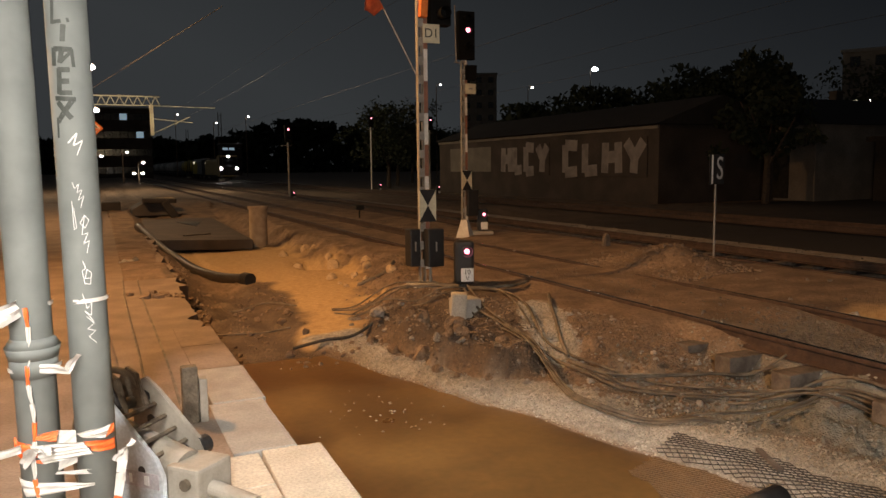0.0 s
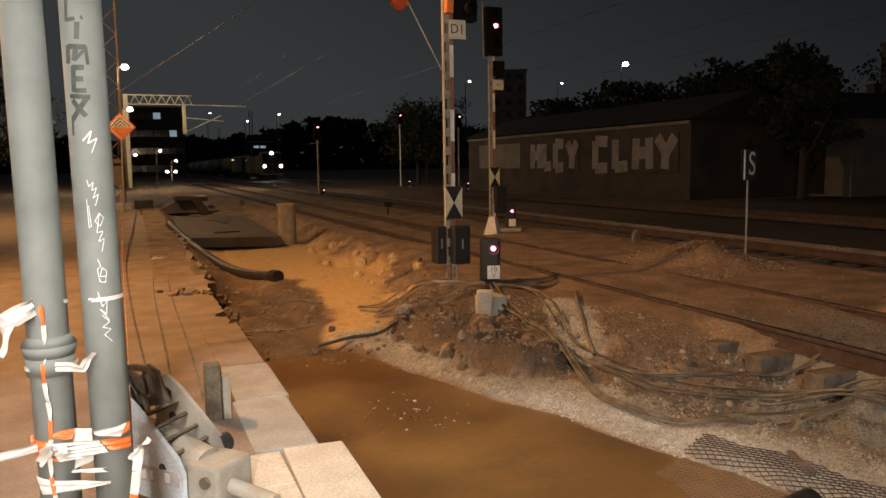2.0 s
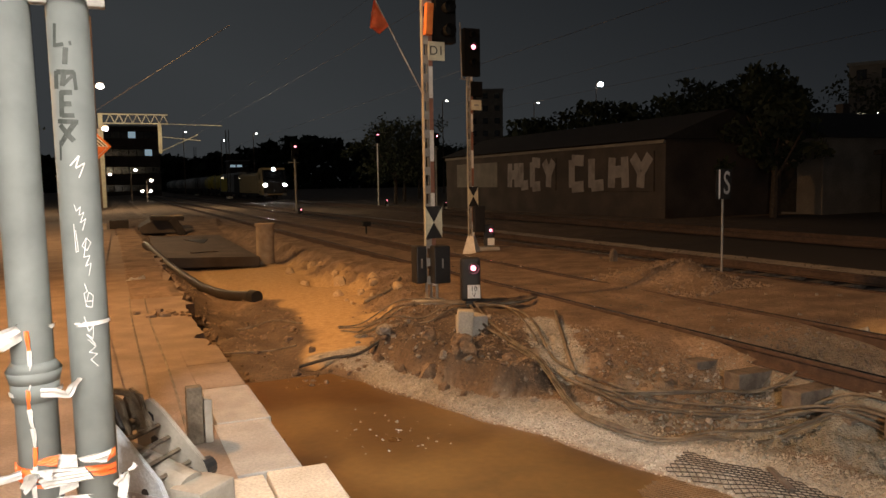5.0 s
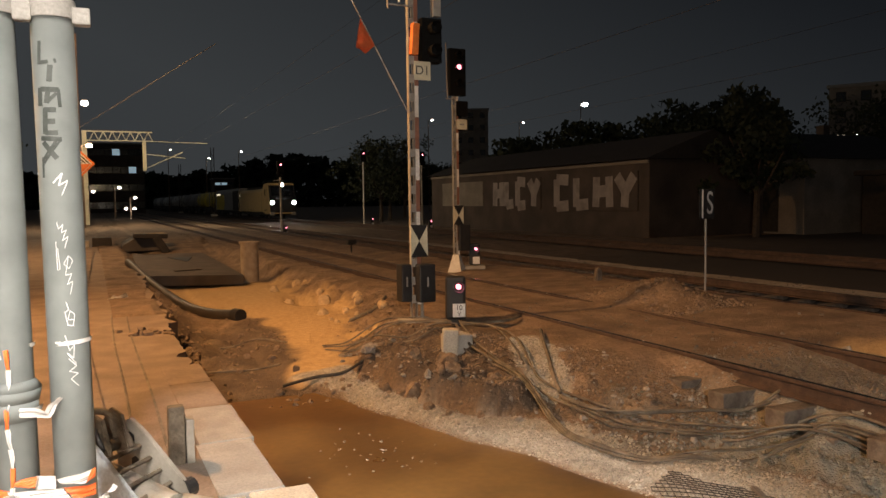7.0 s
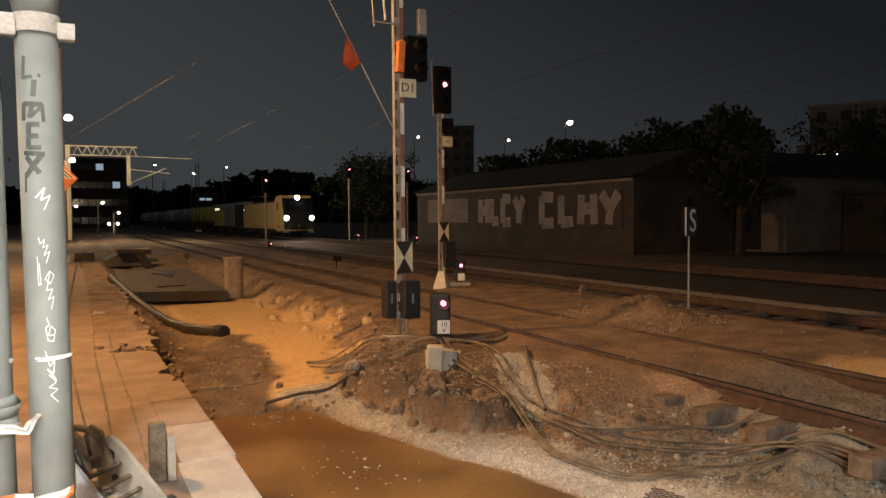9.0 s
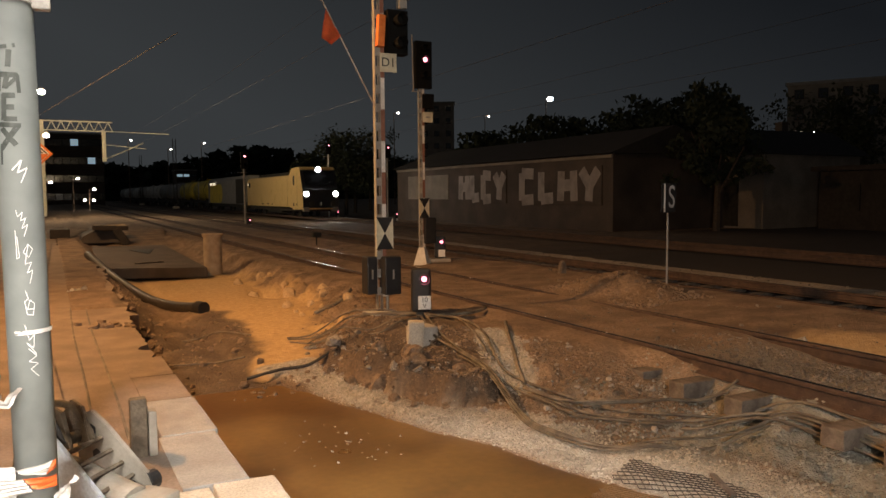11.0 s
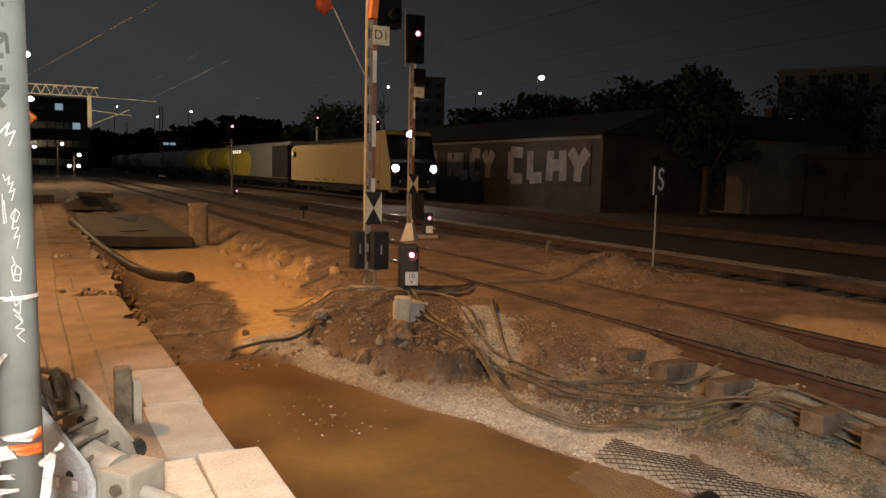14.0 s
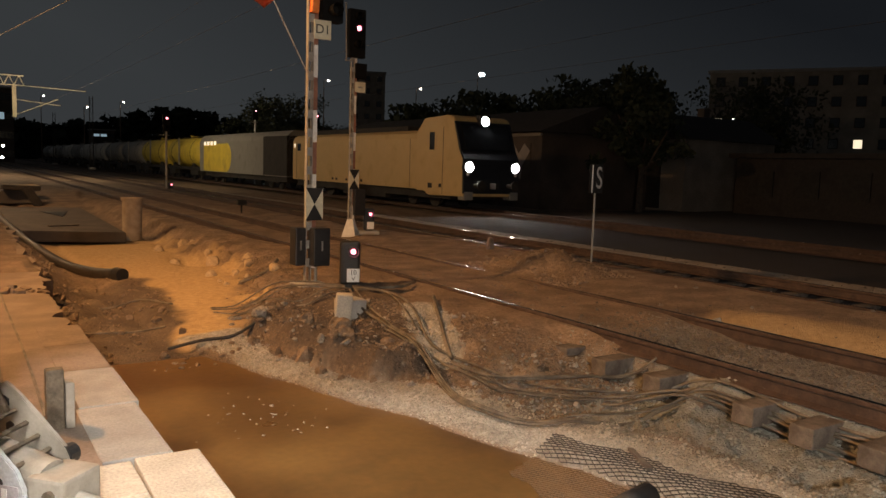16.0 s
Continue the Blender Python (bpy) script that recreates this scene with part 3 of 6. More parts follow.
# ---- ground ----
def grid_mesh(name, xs, ys, fn, material, label, category, kind="structure"):
    verts = [(x, y, fn(x, y)) for y in ys for x in xs]
    w = len(xs)
    faces = []
    for j in range(len(ys) - 1):
        for i in range(w - 1):
            faces.append((j * w + i, j * w + i + 1, (j + 1) * w + i + 1, (j + 1) * w + i))
    me = bpy.data.meshes.new(name)
    me.from_pydata(verts, [], faces)
    me.polygons.foreach_set("use_smooth", [True] * len(me.polygons))
    me.materials.append(material)
    ob = new(name, me)
    ob.matrix_world = SITE
    return tagged(ob, label, category, "", kind)


def steps(*spans):
    out = []
    for a, b, d in spans:
        n = max(1, round((b - a) / d))
        out += [a + (b - a) * i / n for i in range(n)]
    return out + [spans[-1][1]]


gx = steps((-1500, -60, 360), (-60, -4, 8), (-4, 0.2, 1.2), (0.2, 5.9, 0.045), (5.9, 9.6, 0.09), (9.6, 14, 0.2), (14, 20, 0.8), (20, 80, 6), (80, 1500, 300))
gy = steps((-1500, -40, 400), (-40, 0, 5), (0, 2.2, 0.3), (2.2, 11, 0.05), (11, 22, 0.12), (22, 44, 0.5), (44, 140, 4), (140, 2500, 300))


def ground_height(x, y):
    return height(min(max(x, -50), 60), min(max(y, 0), 130))


ground = grid_mesh("ground", gx, gy, ground_height, M["site_ground"], "trampled brown earth of the railway building site", "ground")
layer = ground.data.color_attributes.new("soil", "FLOAT_COLOR", "POINT")
# ground past x = 30 is painted fully dark, as shade
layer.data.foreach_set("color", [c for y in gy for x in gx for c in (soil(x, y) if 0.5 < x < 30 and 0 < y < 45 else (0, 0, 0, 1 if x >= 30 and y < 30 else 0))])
water = part("water", box(3.6, 28.4, 0.02, (2.2, -5.75, -0.560)), M["mud_water"])
water.matrix_world = SITE
tagged(water, "shallow muddy orange-brown puddle on the trench floor", "water", "", "structure")

# ---- platform ----
platform = new("platform")
platform.matrix_world = SITE
tagged(platform, "low railway platform with dusty broken paving", "platform", "", "structure")
chip = random.Random(8)
outline = [(-60, -30), (0.60, -30), (0.60, 8.0)]
y = 8.0
while y < 11.0:
    outline.append((0.92 - abs(chip.gauss(0, 0.022)) - (0.10 if 8.45 < y < 8.7 or 10.0 < y < 10.3 else 0), y))
    y += chip.uniform(0.04, 0.12)
while y < 30:
    outline.append((along([(11, 0.96), (18, 0.98), (19.5, 0.95), (21.5, 0.75), (30, 0.2)], y) + chip.gauss(0, 0.05), y))
    y += chip.uniform(0.2, 0.6)
outline += [(0.2, 42), (-60, 42)]
part("paving", prism(outline, 1.0, "z", (0, 0, -0.5)), M["platform"], platform)
y = 4.27
while y < 8.0:
    n = min(8.0, y + chip.uniform(0.8, 1.05))
    e = chip.uniform(-0.015, 0.015)
    part("coping_stone", box(0.365, n - y - 0.012, 0.30, (0.7865 + e, (y + n) / 2, -0.142 + chip.uniform(-0.002, 0.003)), 0.009, pose(0, 0, 0, 0, chip.uniform(-0.6, 0.6), chip.uniform(-0.5, 0.5))), M["coping"] if y < 6.0 else M["platform"], platform)
    y = n
for k in range(13):
    part("cream_slab", box(0.34, 0.93, 0.12, (0.915, 3.775 - 0.945 * k, -0.044), 0.012, pose(0, 0, 0, 0, 0.4, -1.2 * (k == 0))), M["slab"], platform, "pale cream edge slab")
    for j in range(2):
        part("paver", box(0.29, 0.46, 0.08, (0.59, 4.0 - 0.945 * k - 0.472 * j, -0.031), 0.008), M["slab"], platform)
        part("paver", box(0.29, 0.46, 0.08, (0.293, 4.0 - 0.945 * k - 0.472 * j, -0.034), 0.008), M["slab"], platform)
for x in (0.22, 0.42):
    part("groove", tube([(x + 0.012 * math.sin(k), 5.2 + k * 1.0, 0.004) for k in range(8)], 0.010, 6), M["cable"], platform, "dark cable mark")
for k in range(13):                                                     # rubble where the paving has broken up
    r = chip.uniform(0.02, 0.06)
    part("rubble", box(r * 2.2, r * 1.6, r, (chip.gauss(0.55, 0.22), chip.gauss(10.25, 0.16), r * 0.3), r * 0.25, pose(0, 0, 0, chip.uniform(-15, 15), chip.uniform(-15, 15), chip.uniform(0, 180))), M["clod"], platform)

# ---- tracks ----
def rail_section():
    return [(-0.07, -0.16), (0.07, -0.16), (0.07, -0.148), (0.012, -0.125), (0.010, -0.045), (0.036, -0.034), (0.036, -0.006), (0.028, 0), (-0.028, 0), (-0.036, -0.006), (-0.036, -0.034), (-0.010, -0.045), (-0.012, -0.125), (-0.07, -0.148)]


def track(name, x, z, y0, y1, label, sleepers=(0, 0, 0), near=()):
    t = thing(name, x, 0, z, label, "track", kind="structure")
    for s in (-1, 1):
        bm = prism(rail_section(), y1 - y0, "y", (s * 0.7525, (y0 + y1) / 2, 0))
        r = part("rail", bm, M["rail_side"], t)
        part("rail_head", box(0.052, y1 - y0, 0.004, (s * 0.7525, (y0 + y1) / 2, 0.0015)), M["rail_top"], r)
    if sleepers[2]:
        bm = box(2.40, 0.20, 0.16, (0, 0, -0.262), 0.014)
        first = part("sleeper", bm, M["sleeper"], t)
        ys = list(near) + steps(sleepers)
        first.location = (0, ys[0], 0)
        for y in ys[1:]:
            o = first.copy()
            scene.collection.objects.link(o)
            o.location = (0, y + random.uniform(-0.02, 0.02), random.uniform(-0.014, 0.010) - (0.10 if 4.0 < y < 4.3 else 0))
            o.rotation_euler = (0, 0, random.uniform(-0.03, 0.03))
    return t


track("track_1", 6.39, 0.0, -30, 160, "rusty railway track with worn rails on concrete sleepers", (5.85, 46, 0.525), (1.65, 2.17, 2.67, 3.17, 3.68, 4.17, 4.67, 5.27))
track("track_2", 10.97, -0.07, -30, 160, "railway track with dull worn rails", (2, 40, 0.6))
track("track_3", 19.5, -0.17, -60, 300, "through railway track used by the freight train")


# ---- signals ----
def lattice_mast(parent, h, w=0.12, d=0.08, bands=True, slots=0.25):
    """A flat riveted mast: a slotted web plate and a banded flange."""
    z, i = 0.32, 0
    web = bmesh.new()
    box(0.012, d, h, (-w * 0.5, 0, h / 2), bm=web)
    box(0.012, d, h, (w * 0.02, 0, h / 2), bm=web)
    k = 0.4
    while k < h - 0.1:
        box(w * 0.5, 0.012, slots * 0.45, (-w * 0.24, -d * 0.4, k), bm=web)
        k += slots
    part("slotted_web", web, M["steel"], parent, "pale slotted steel web")
    while z < h - 0.05:
        zz = min(h, z + 0.427)
        part("painted_band", box(w * 0.42, 0.014, zz - z - 0.004, (w * 0.27, -d * 0.42, (z + zz) / 2)), M["white"] if i % 2 == 0 else M["red"], parent, "white flange band" if i % 2 == 0 else "red flange band")
        z, i = zz, i + 1


def hourglass(parent, z, w=0.27, h=0.50, y=-0.09):
    p = part("marker_board", box(w, 0.012, h, (0.02, y, z), 0.002), M["cream"], parent, "cream board with two black triangles")
    for s in (1, -1):
        part("black_triangle", prism([(-w * 0.5 + 0.02, s * h * 0.5), (w * 0.5 + 0.02, s * h * 0.5), (0.02, 0)], 0.004, "y", (0, y - 0.0085, z)), M["black"], p)


def head_box(parent, x, y, z, w, h, lamps, name="signal_head"):
    hb = part(name, box(w, 0.16, h, (x, y, z), 0.02), M["signal_black"], parent, "black signal head with hooded lenses")
    for lx, lz, lit in lamps:
        part("hood", rod((x + lx, y - 0.07, z + lz), (x + lx, y - 0.24, z + lz), 0.075, 0.08, 14, caps=False), M["signal_black"], hb)
        part("lens", rod((x + lx, y - 0.08, z + lz), (x + lx, y - 0.10 - (0.1 if lit else 0), z + lz), 0.052 if lit else 0.06, n=14), M["redlight"] if lit else M["signal_black"], hb, "glowing red lens" if lit else "unlit lens")
    return hb


def main_signal():
    s = thing("signal_mast", 4.06, 9.74, height(4.06, 9.74) - 0.05, "slotted steel signal mast with red and white bands", "signal", "main signals")
    lattice_mast(s, 4.75, 0.135, 0.08)
    part("foundation", box(0.42, 0.42, 0.25, (0, 0, 0.0), 0.03), M["concrete"], s, "dirty concrete footing")
    hourglass(s, 1.20, 0.25, 0.44)
    for dx, w in ((-0.15, 0.15), (0.10, 0.24)):
        b = part("cable_box", box(w, 0.22, 0.52, (dx, -0.08 if dx > 0 else 0.06, 0.62), 0.02), M["black"], s, "black steel cable box")
        part("latch", box(0.02, 0.012, 0.13, (dx, -0.197 if dx > 0 else -0.056, 0.64)), M["steel"], b)
    part("conduit", rod((0.08, -0.02, 0), (0.08, -0.02, 0.4), 0.022), M["steel"], s)
    plate = part("name_plate", box(0.24, 0.012, 0.25, (0.095, -0.11, 3.50), 0.004), M["cream"], s, "square cream plate reading D1")
    writing("D1", 0.17, (0.095, -0.1175, 3.50), M["black"], plate)
    part("orange_shield", box(0.10, 0.10, 0.42, (0.0, -0.08, 3.92), 0.01, pose(0, 0, 0, 0, 4, 0)), M["orange"], s, "orange shield lit by the lamps")
    head_box(s, 0.25, -0.02, 3.92, 0.30, 0.60, [(0, 0.15, False), (0, -0.15, False)])
    part("ladder_bracket", box(0.36, 0.03, 0.02, (-0.2, -0.05, 4.36)), M["steel"], s)
    part("ladder_rail", rod((-0.36, -0.05, 4.3), (-0.40, -0.05, 4.9), 0.012, n=6), M["steel"], s)
    part("ladder_rail", rod((-0.2, -0.05, 4.4), (-0.24, -0.05, 4.9), 0.016, n=6), M["white"], s)
    part("upper_box", box(0.12, 0.1, 0.35, (0.33, -0.05, 4.42), 0.01), M["steel"], s)
    flag = thing("warning_flag", 4.06, 9.66, 0, "orange warning flag on a thin pole leaning from the mast", "flag")
    part("pole", rod((-0.10, 0, 2.80), (-1.24, 0.05, 4.95), 0.008, n=8), M["steel"], flag)
    bm = bmesh.new()
    rows = []
    for i in range(7):
        t = i / 6
        row = []
        for j in range(5):
            v = j / 4
            top = Vector((-0.75, 0.02, 4.02)).lerp(Vector((-0.565, 0.02, 3.67)), t)
            low = Vector((-0.82, 0.02, 3.63)).lerp(Vector((-0.68, 0.02, 3.56)), t)
            p = top.lerp(low, v)
            p.y += 0.02 * math.sin(5 * t + 3 * v)
            row.append(bm.verts.new(p))
        rows.append(row)
    for a, b in zip(rows, rows[1:]):
        for j in range(4):
            bm.faces.new((a[j], a[j + 1], b[j + 1], b[j]))
    bmesh.ops.solidify(bm, geom=bm.faces[:], thickness=0.004)
    part("cloth", bm, M["flag"], flag, "faded orange cloth", True)


def second_signal():
    s = thing("signal_mast", 7.93, 16.48, height(7.93, 16.48) - 0.02, "banded signal mast showing a red light on a pale tapered foot", "signal", "main signals")
    lattice_mast(s, 4.35, 0.135, 0.08)
    part("foundation", rod((0, 0, 0), (0, 0, 0.42), 0.24, 0.10, 4), M["white"], s, "whitewashed tapered concrete foot")
    hourglass(s, 1.36, 0.26, 0.46)
    part("cable_box", box(0.28, 0.2, 0.62, (0.16, -0.05, 0.82), 0.02), M["black"], s, "black steel cable box")
    plate = part("name_plate", box(0.27, 0.012, 0.24, (0.12, -0.11, 3.50), 0.004), M["cream"], s, "square cream plate with a faded mark")
    part("faded_mark", box(0.11, 0.004, 0.035, (0.12, -0.119, 3.50)), M["steel"], plate)
    head_box(s, 0.04, -0.02, 4.72, 0.42, 1.10, [(-0.02, 0.10, True), (-0.02, -0.25, False), (-0.02, 0.38, False)])
    part("lower_box", box(0.3, 0.16, 0.35, (0.16, 0, 3.88), 0.02), M["signal_black"], s)
    part("ladder_rail", rod((-0.20, -0.02, 4.1), (-0.23, -0.02, 5.4), 0.016, n=6), M["steel"], s)
    part("ladder_bracket", box(0.24, 0.03, 0.02, (-0.12, -0.02, 4.1)), M["steel"], s)


def dwarf(x, y, z, text, h=0.62, w=0.26, foot=True):
    d = thing("dwarf_signal", x, y, z, "low black shunting signal showing a red light", "signal", "dwarf signals", rz=-20 if y < 20 else 0)
    b = part("housing", box(w, 0.20, h - 0.06, (0, 0, h / 2 + 0.03), 0.045), M["black"], d)
    part("hood", rod((0.03, -0.09, h - 0.13), (0.03, -0.20, h - 0.13), 0.066, 0.07, 14, caps=False), M["black"], b)
    part("lens", rod((0.03, -0.09, h - 0.13), (0.03, -0.15, h - 0.13), 0.032, n=14), M["redlight"], b, "glowing red lens")
    p = part("number_plate", box(0.165, 0.012, 0.175, (0.035, -0.112, h * 0.30), 0.003), M["cold_white"], d, "white plate with dark characters")
    if text:
        writing(text[0], 0.09, (0.035, -0.1195, h * 0.30 + 0.035), M["black"], p)
        writing(text[1], 0.08, (0.035, -0.1195, h * 0.30 - 0.045), M["black"], p)
    if foot:
        part("foot", box(w * 1.9, 0.34, 0.09, (0, 0, 0.0), 0.02), M["concrete"], d, "concrete foot")
    else:
        part("stem", box(0.12, 0.12, 0.14, (0, 0, 0)), M["black"], d)
    return d


main_signal()
second_signal()
dwarf(4.33, 9.04, 0.0, ("10", "V"), 0.63, 0.26, False)
base = thing("concrete_footing", 3.86, 8.06, -0.15, "exposed chipped concrete block under the dwarf signal", "concrete block")
part("block", box(0.30, 0.30, 0.50, (0.06, 0.10, -0.06), 0.03), M["concrete"], base)
part("upright", box(0.19, 0.17, 0.62, (-0.10, -0.04, -0.03), 0.025, pose(0, 0, 0, 0, 3, -24)), M["slab"], base, "pale broken concrete post")
part("fragment", box(0.30, 0.20, 0.18, (-0.14, -0.14, -0.22), 0.03, pose(0, 0, 0, 6, 24, 20)), M["slab"], base, "pale broken concrete lump")
dwarf(8.41, 16.5, height(8.41, 16.5) + 0.03, None, 0.58)


def far_signal(x, y, z, h, label, white=False):
    s = thing("colour_light_signal", x, y, z, label, "signal", "far signals")
    part("post", rod((0, 0, 0), (0, 0, h - 0.2), 0.07, 0.06, 8), M["white"] if white else M["steel"], s)
    part("foundation", box(0.5, 0.5, 0.3, (0, 0, 0.05), 0.04), M["concrete"], s)
    head_box(s, 0, -0.08, h - 0.25, 0.42, 1.0, [(0, 0.25, True), (0, -0.25, False)])
    part("platform_plate", box(0.6, 0.3, 0.03, (-0.1, -0.05, h - 0.95)), M["steel"], s)


far_signal(10.47, 46.27, height(10.47, 46), 4.45, "grey post signal showing red beside the tracks")
far_signal(21.9, 64.4, height(21.9, 64), 6.4, "white post signal showing red behind the through track", True)
far_signal(22.8, 53.4, height(22.8, 53), 5.6, "grey post signal showing red behind the through track")
dwarf(10.95 - 0.2, 46.5, height(10.7, 46.5), None, 0.66)
dwarf(22.5, 64.0, height(22.3, 64), None, 0.75)
dwarf(23.3, 53.0, height(23.2, 53), None, 0.75)

sign = thing("stop_board", 8.65, 9.07, height(8.65, 9.07) - 0.05, "thin post with a dark board lettered S", "sign")
part("post", rod((0, 0, 0), (0, 0, 1.22), 0.016, n=8), M["steel"], sign)
brd = part("board", box(0.30, 0.012, 0.46, (0.0, -0.02, 1.42), 0.003), M["black"], sign, "black board with a pale S")
writing("S", 0.50, (0.055, -0.028, 1.42), M["sign_grey"], brd, width=0.62)
part("edge_strip", box(0.022, 0.016, 0.44, (-0.095, -0.03, 1.42)), M["white"], brd, "white edge strip")

peg = thing("marker_stone", 8.98, 12.3, height(8.98, 12.3), "small whitewashed marker stone", "marker")
part("stone", prism([(-0.08, -0.05), (0.07, -0.05), (0.08, 0.10), (0.05, 0.22), (-0.01, 0.26), (-0.06, 0.17)], 0.12, "y", (0, 0, 0), 0.02), M["sleeper"], peg)
pt = thing("point_lantern", 8.2, 25.5, height(8.2, 25.5), "small dark point indicator on a short stem", "indicator")
part("stem", rod((0, 0, -0.02), (0, 0, 0.3), 0.03), M["under"], pt)
part("lantern", box(0.30, 0.2, 0.16, (0, 0, 0.36), 0.02), M["under"], pt)

# ---- trench ----
stump = thing("concrete_pipe", 3.79, 20.56, height(3.79, 20.56) - 0.1, "upright concrete drain pipe standing in the trench", "pipe")
part("barrel", rod((0, 0, 0), (0, 0, 1.12), 0.235, n=28), M["ochre_concrete"], stump, smooth=False)
part("rim", rod((0, 0, 1.10), (0, 0, 1.17), 0.265, n=28), M["ochre_concrete"], stump, "chipped rim")
bridge = thing("concrete_slab", 2.36, 24.0, 0, "dark precast slab bridging the trench", "slab")
part("deck", prism([(-1.4, -3.1), (1.15, -4.2), (1.40, 5.6), (-1.0, 6.4)], 0.26, "z", (0, 0, -0.33), 0.02), M["deck"], bridge)
part("lifting_slot", prism([(-0.05, 3.6), (0.75, 3.5), (0.35, 1.2)], 0.02, "z", (0, 0, -0.196)), M["black"], bridge, "dark lifting slot")
plank = thing("loose_board", 2.36, 21.9, -0.18, "pale splintered board lying on the dark slab", "board", rz=18)
part("board", box(0.75, 0.14, 0.03, (0, 0, 0), 0.006), M["sleeper"], plank)
cul = thing("culvert_box", 2.05, 33.5, -0.12, "dark concrete culvert box in the trench", "culvert")
part("body", prism([(-1.0, -0.10), (0.75, -0.10), (0.42, 0.42), (-0.42, 0.46), (-0.95, 0.18)], 2.4, "y", (0, 0, 0), 0.03), M["deck"], cul)
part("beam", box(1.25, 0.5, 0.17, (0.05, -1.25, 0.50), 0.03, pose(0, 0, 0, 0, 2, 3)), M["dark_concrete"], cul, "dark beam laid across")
# solid near-black wedge in place of the beam's diagonal shadow
part("brace", box(0.30, 0.4, 0.75, (0.42, -1.40, 0.16), 0.03, pose(0, 0, 0, 0, -32, 0)), M["dark_concrete"], cul, "dark wedge drawn for a diagonal shadow")
part("cover", box(1.15, 1.6, 0.06, (0.15, 0.3, 0.53), 0.02), M["sand"], cul, "sandy flat cover")
blk = thing("concrete_block", 0.35, 33.2, 0.12, "low dark concrete block beside the platform", "block")
part("body", box(0.7, 0.9, 0.36, (0, 0, 0.05), 0.03), M["dark_concrete"], blk)
duct = thing("drain_hose", 0, 0, 0, "black corrugated drain hose lying in the trench", "hose")
pts = [(0.85, 21.6), (1.10, 19.6), (1.35, 17.9), (1.68, 16.0), (2.0, 14.7), (2.30, 13.75)]
part("hose", tube([(x, y, max(height(x, y), -0.55) + 0.085) for x, y in pts], 0.095, 12), M["hose"], duct, smooth=True)
part("mouth", rod((2.27, 13.83, height(2.3, 13.75) + 0.085), (2.34, 13.63, height(2.3, 13.75) + 0.085), 0.115, n=14), M["black"], duct, "ribbed mouth")

# ---- poles with tape ----


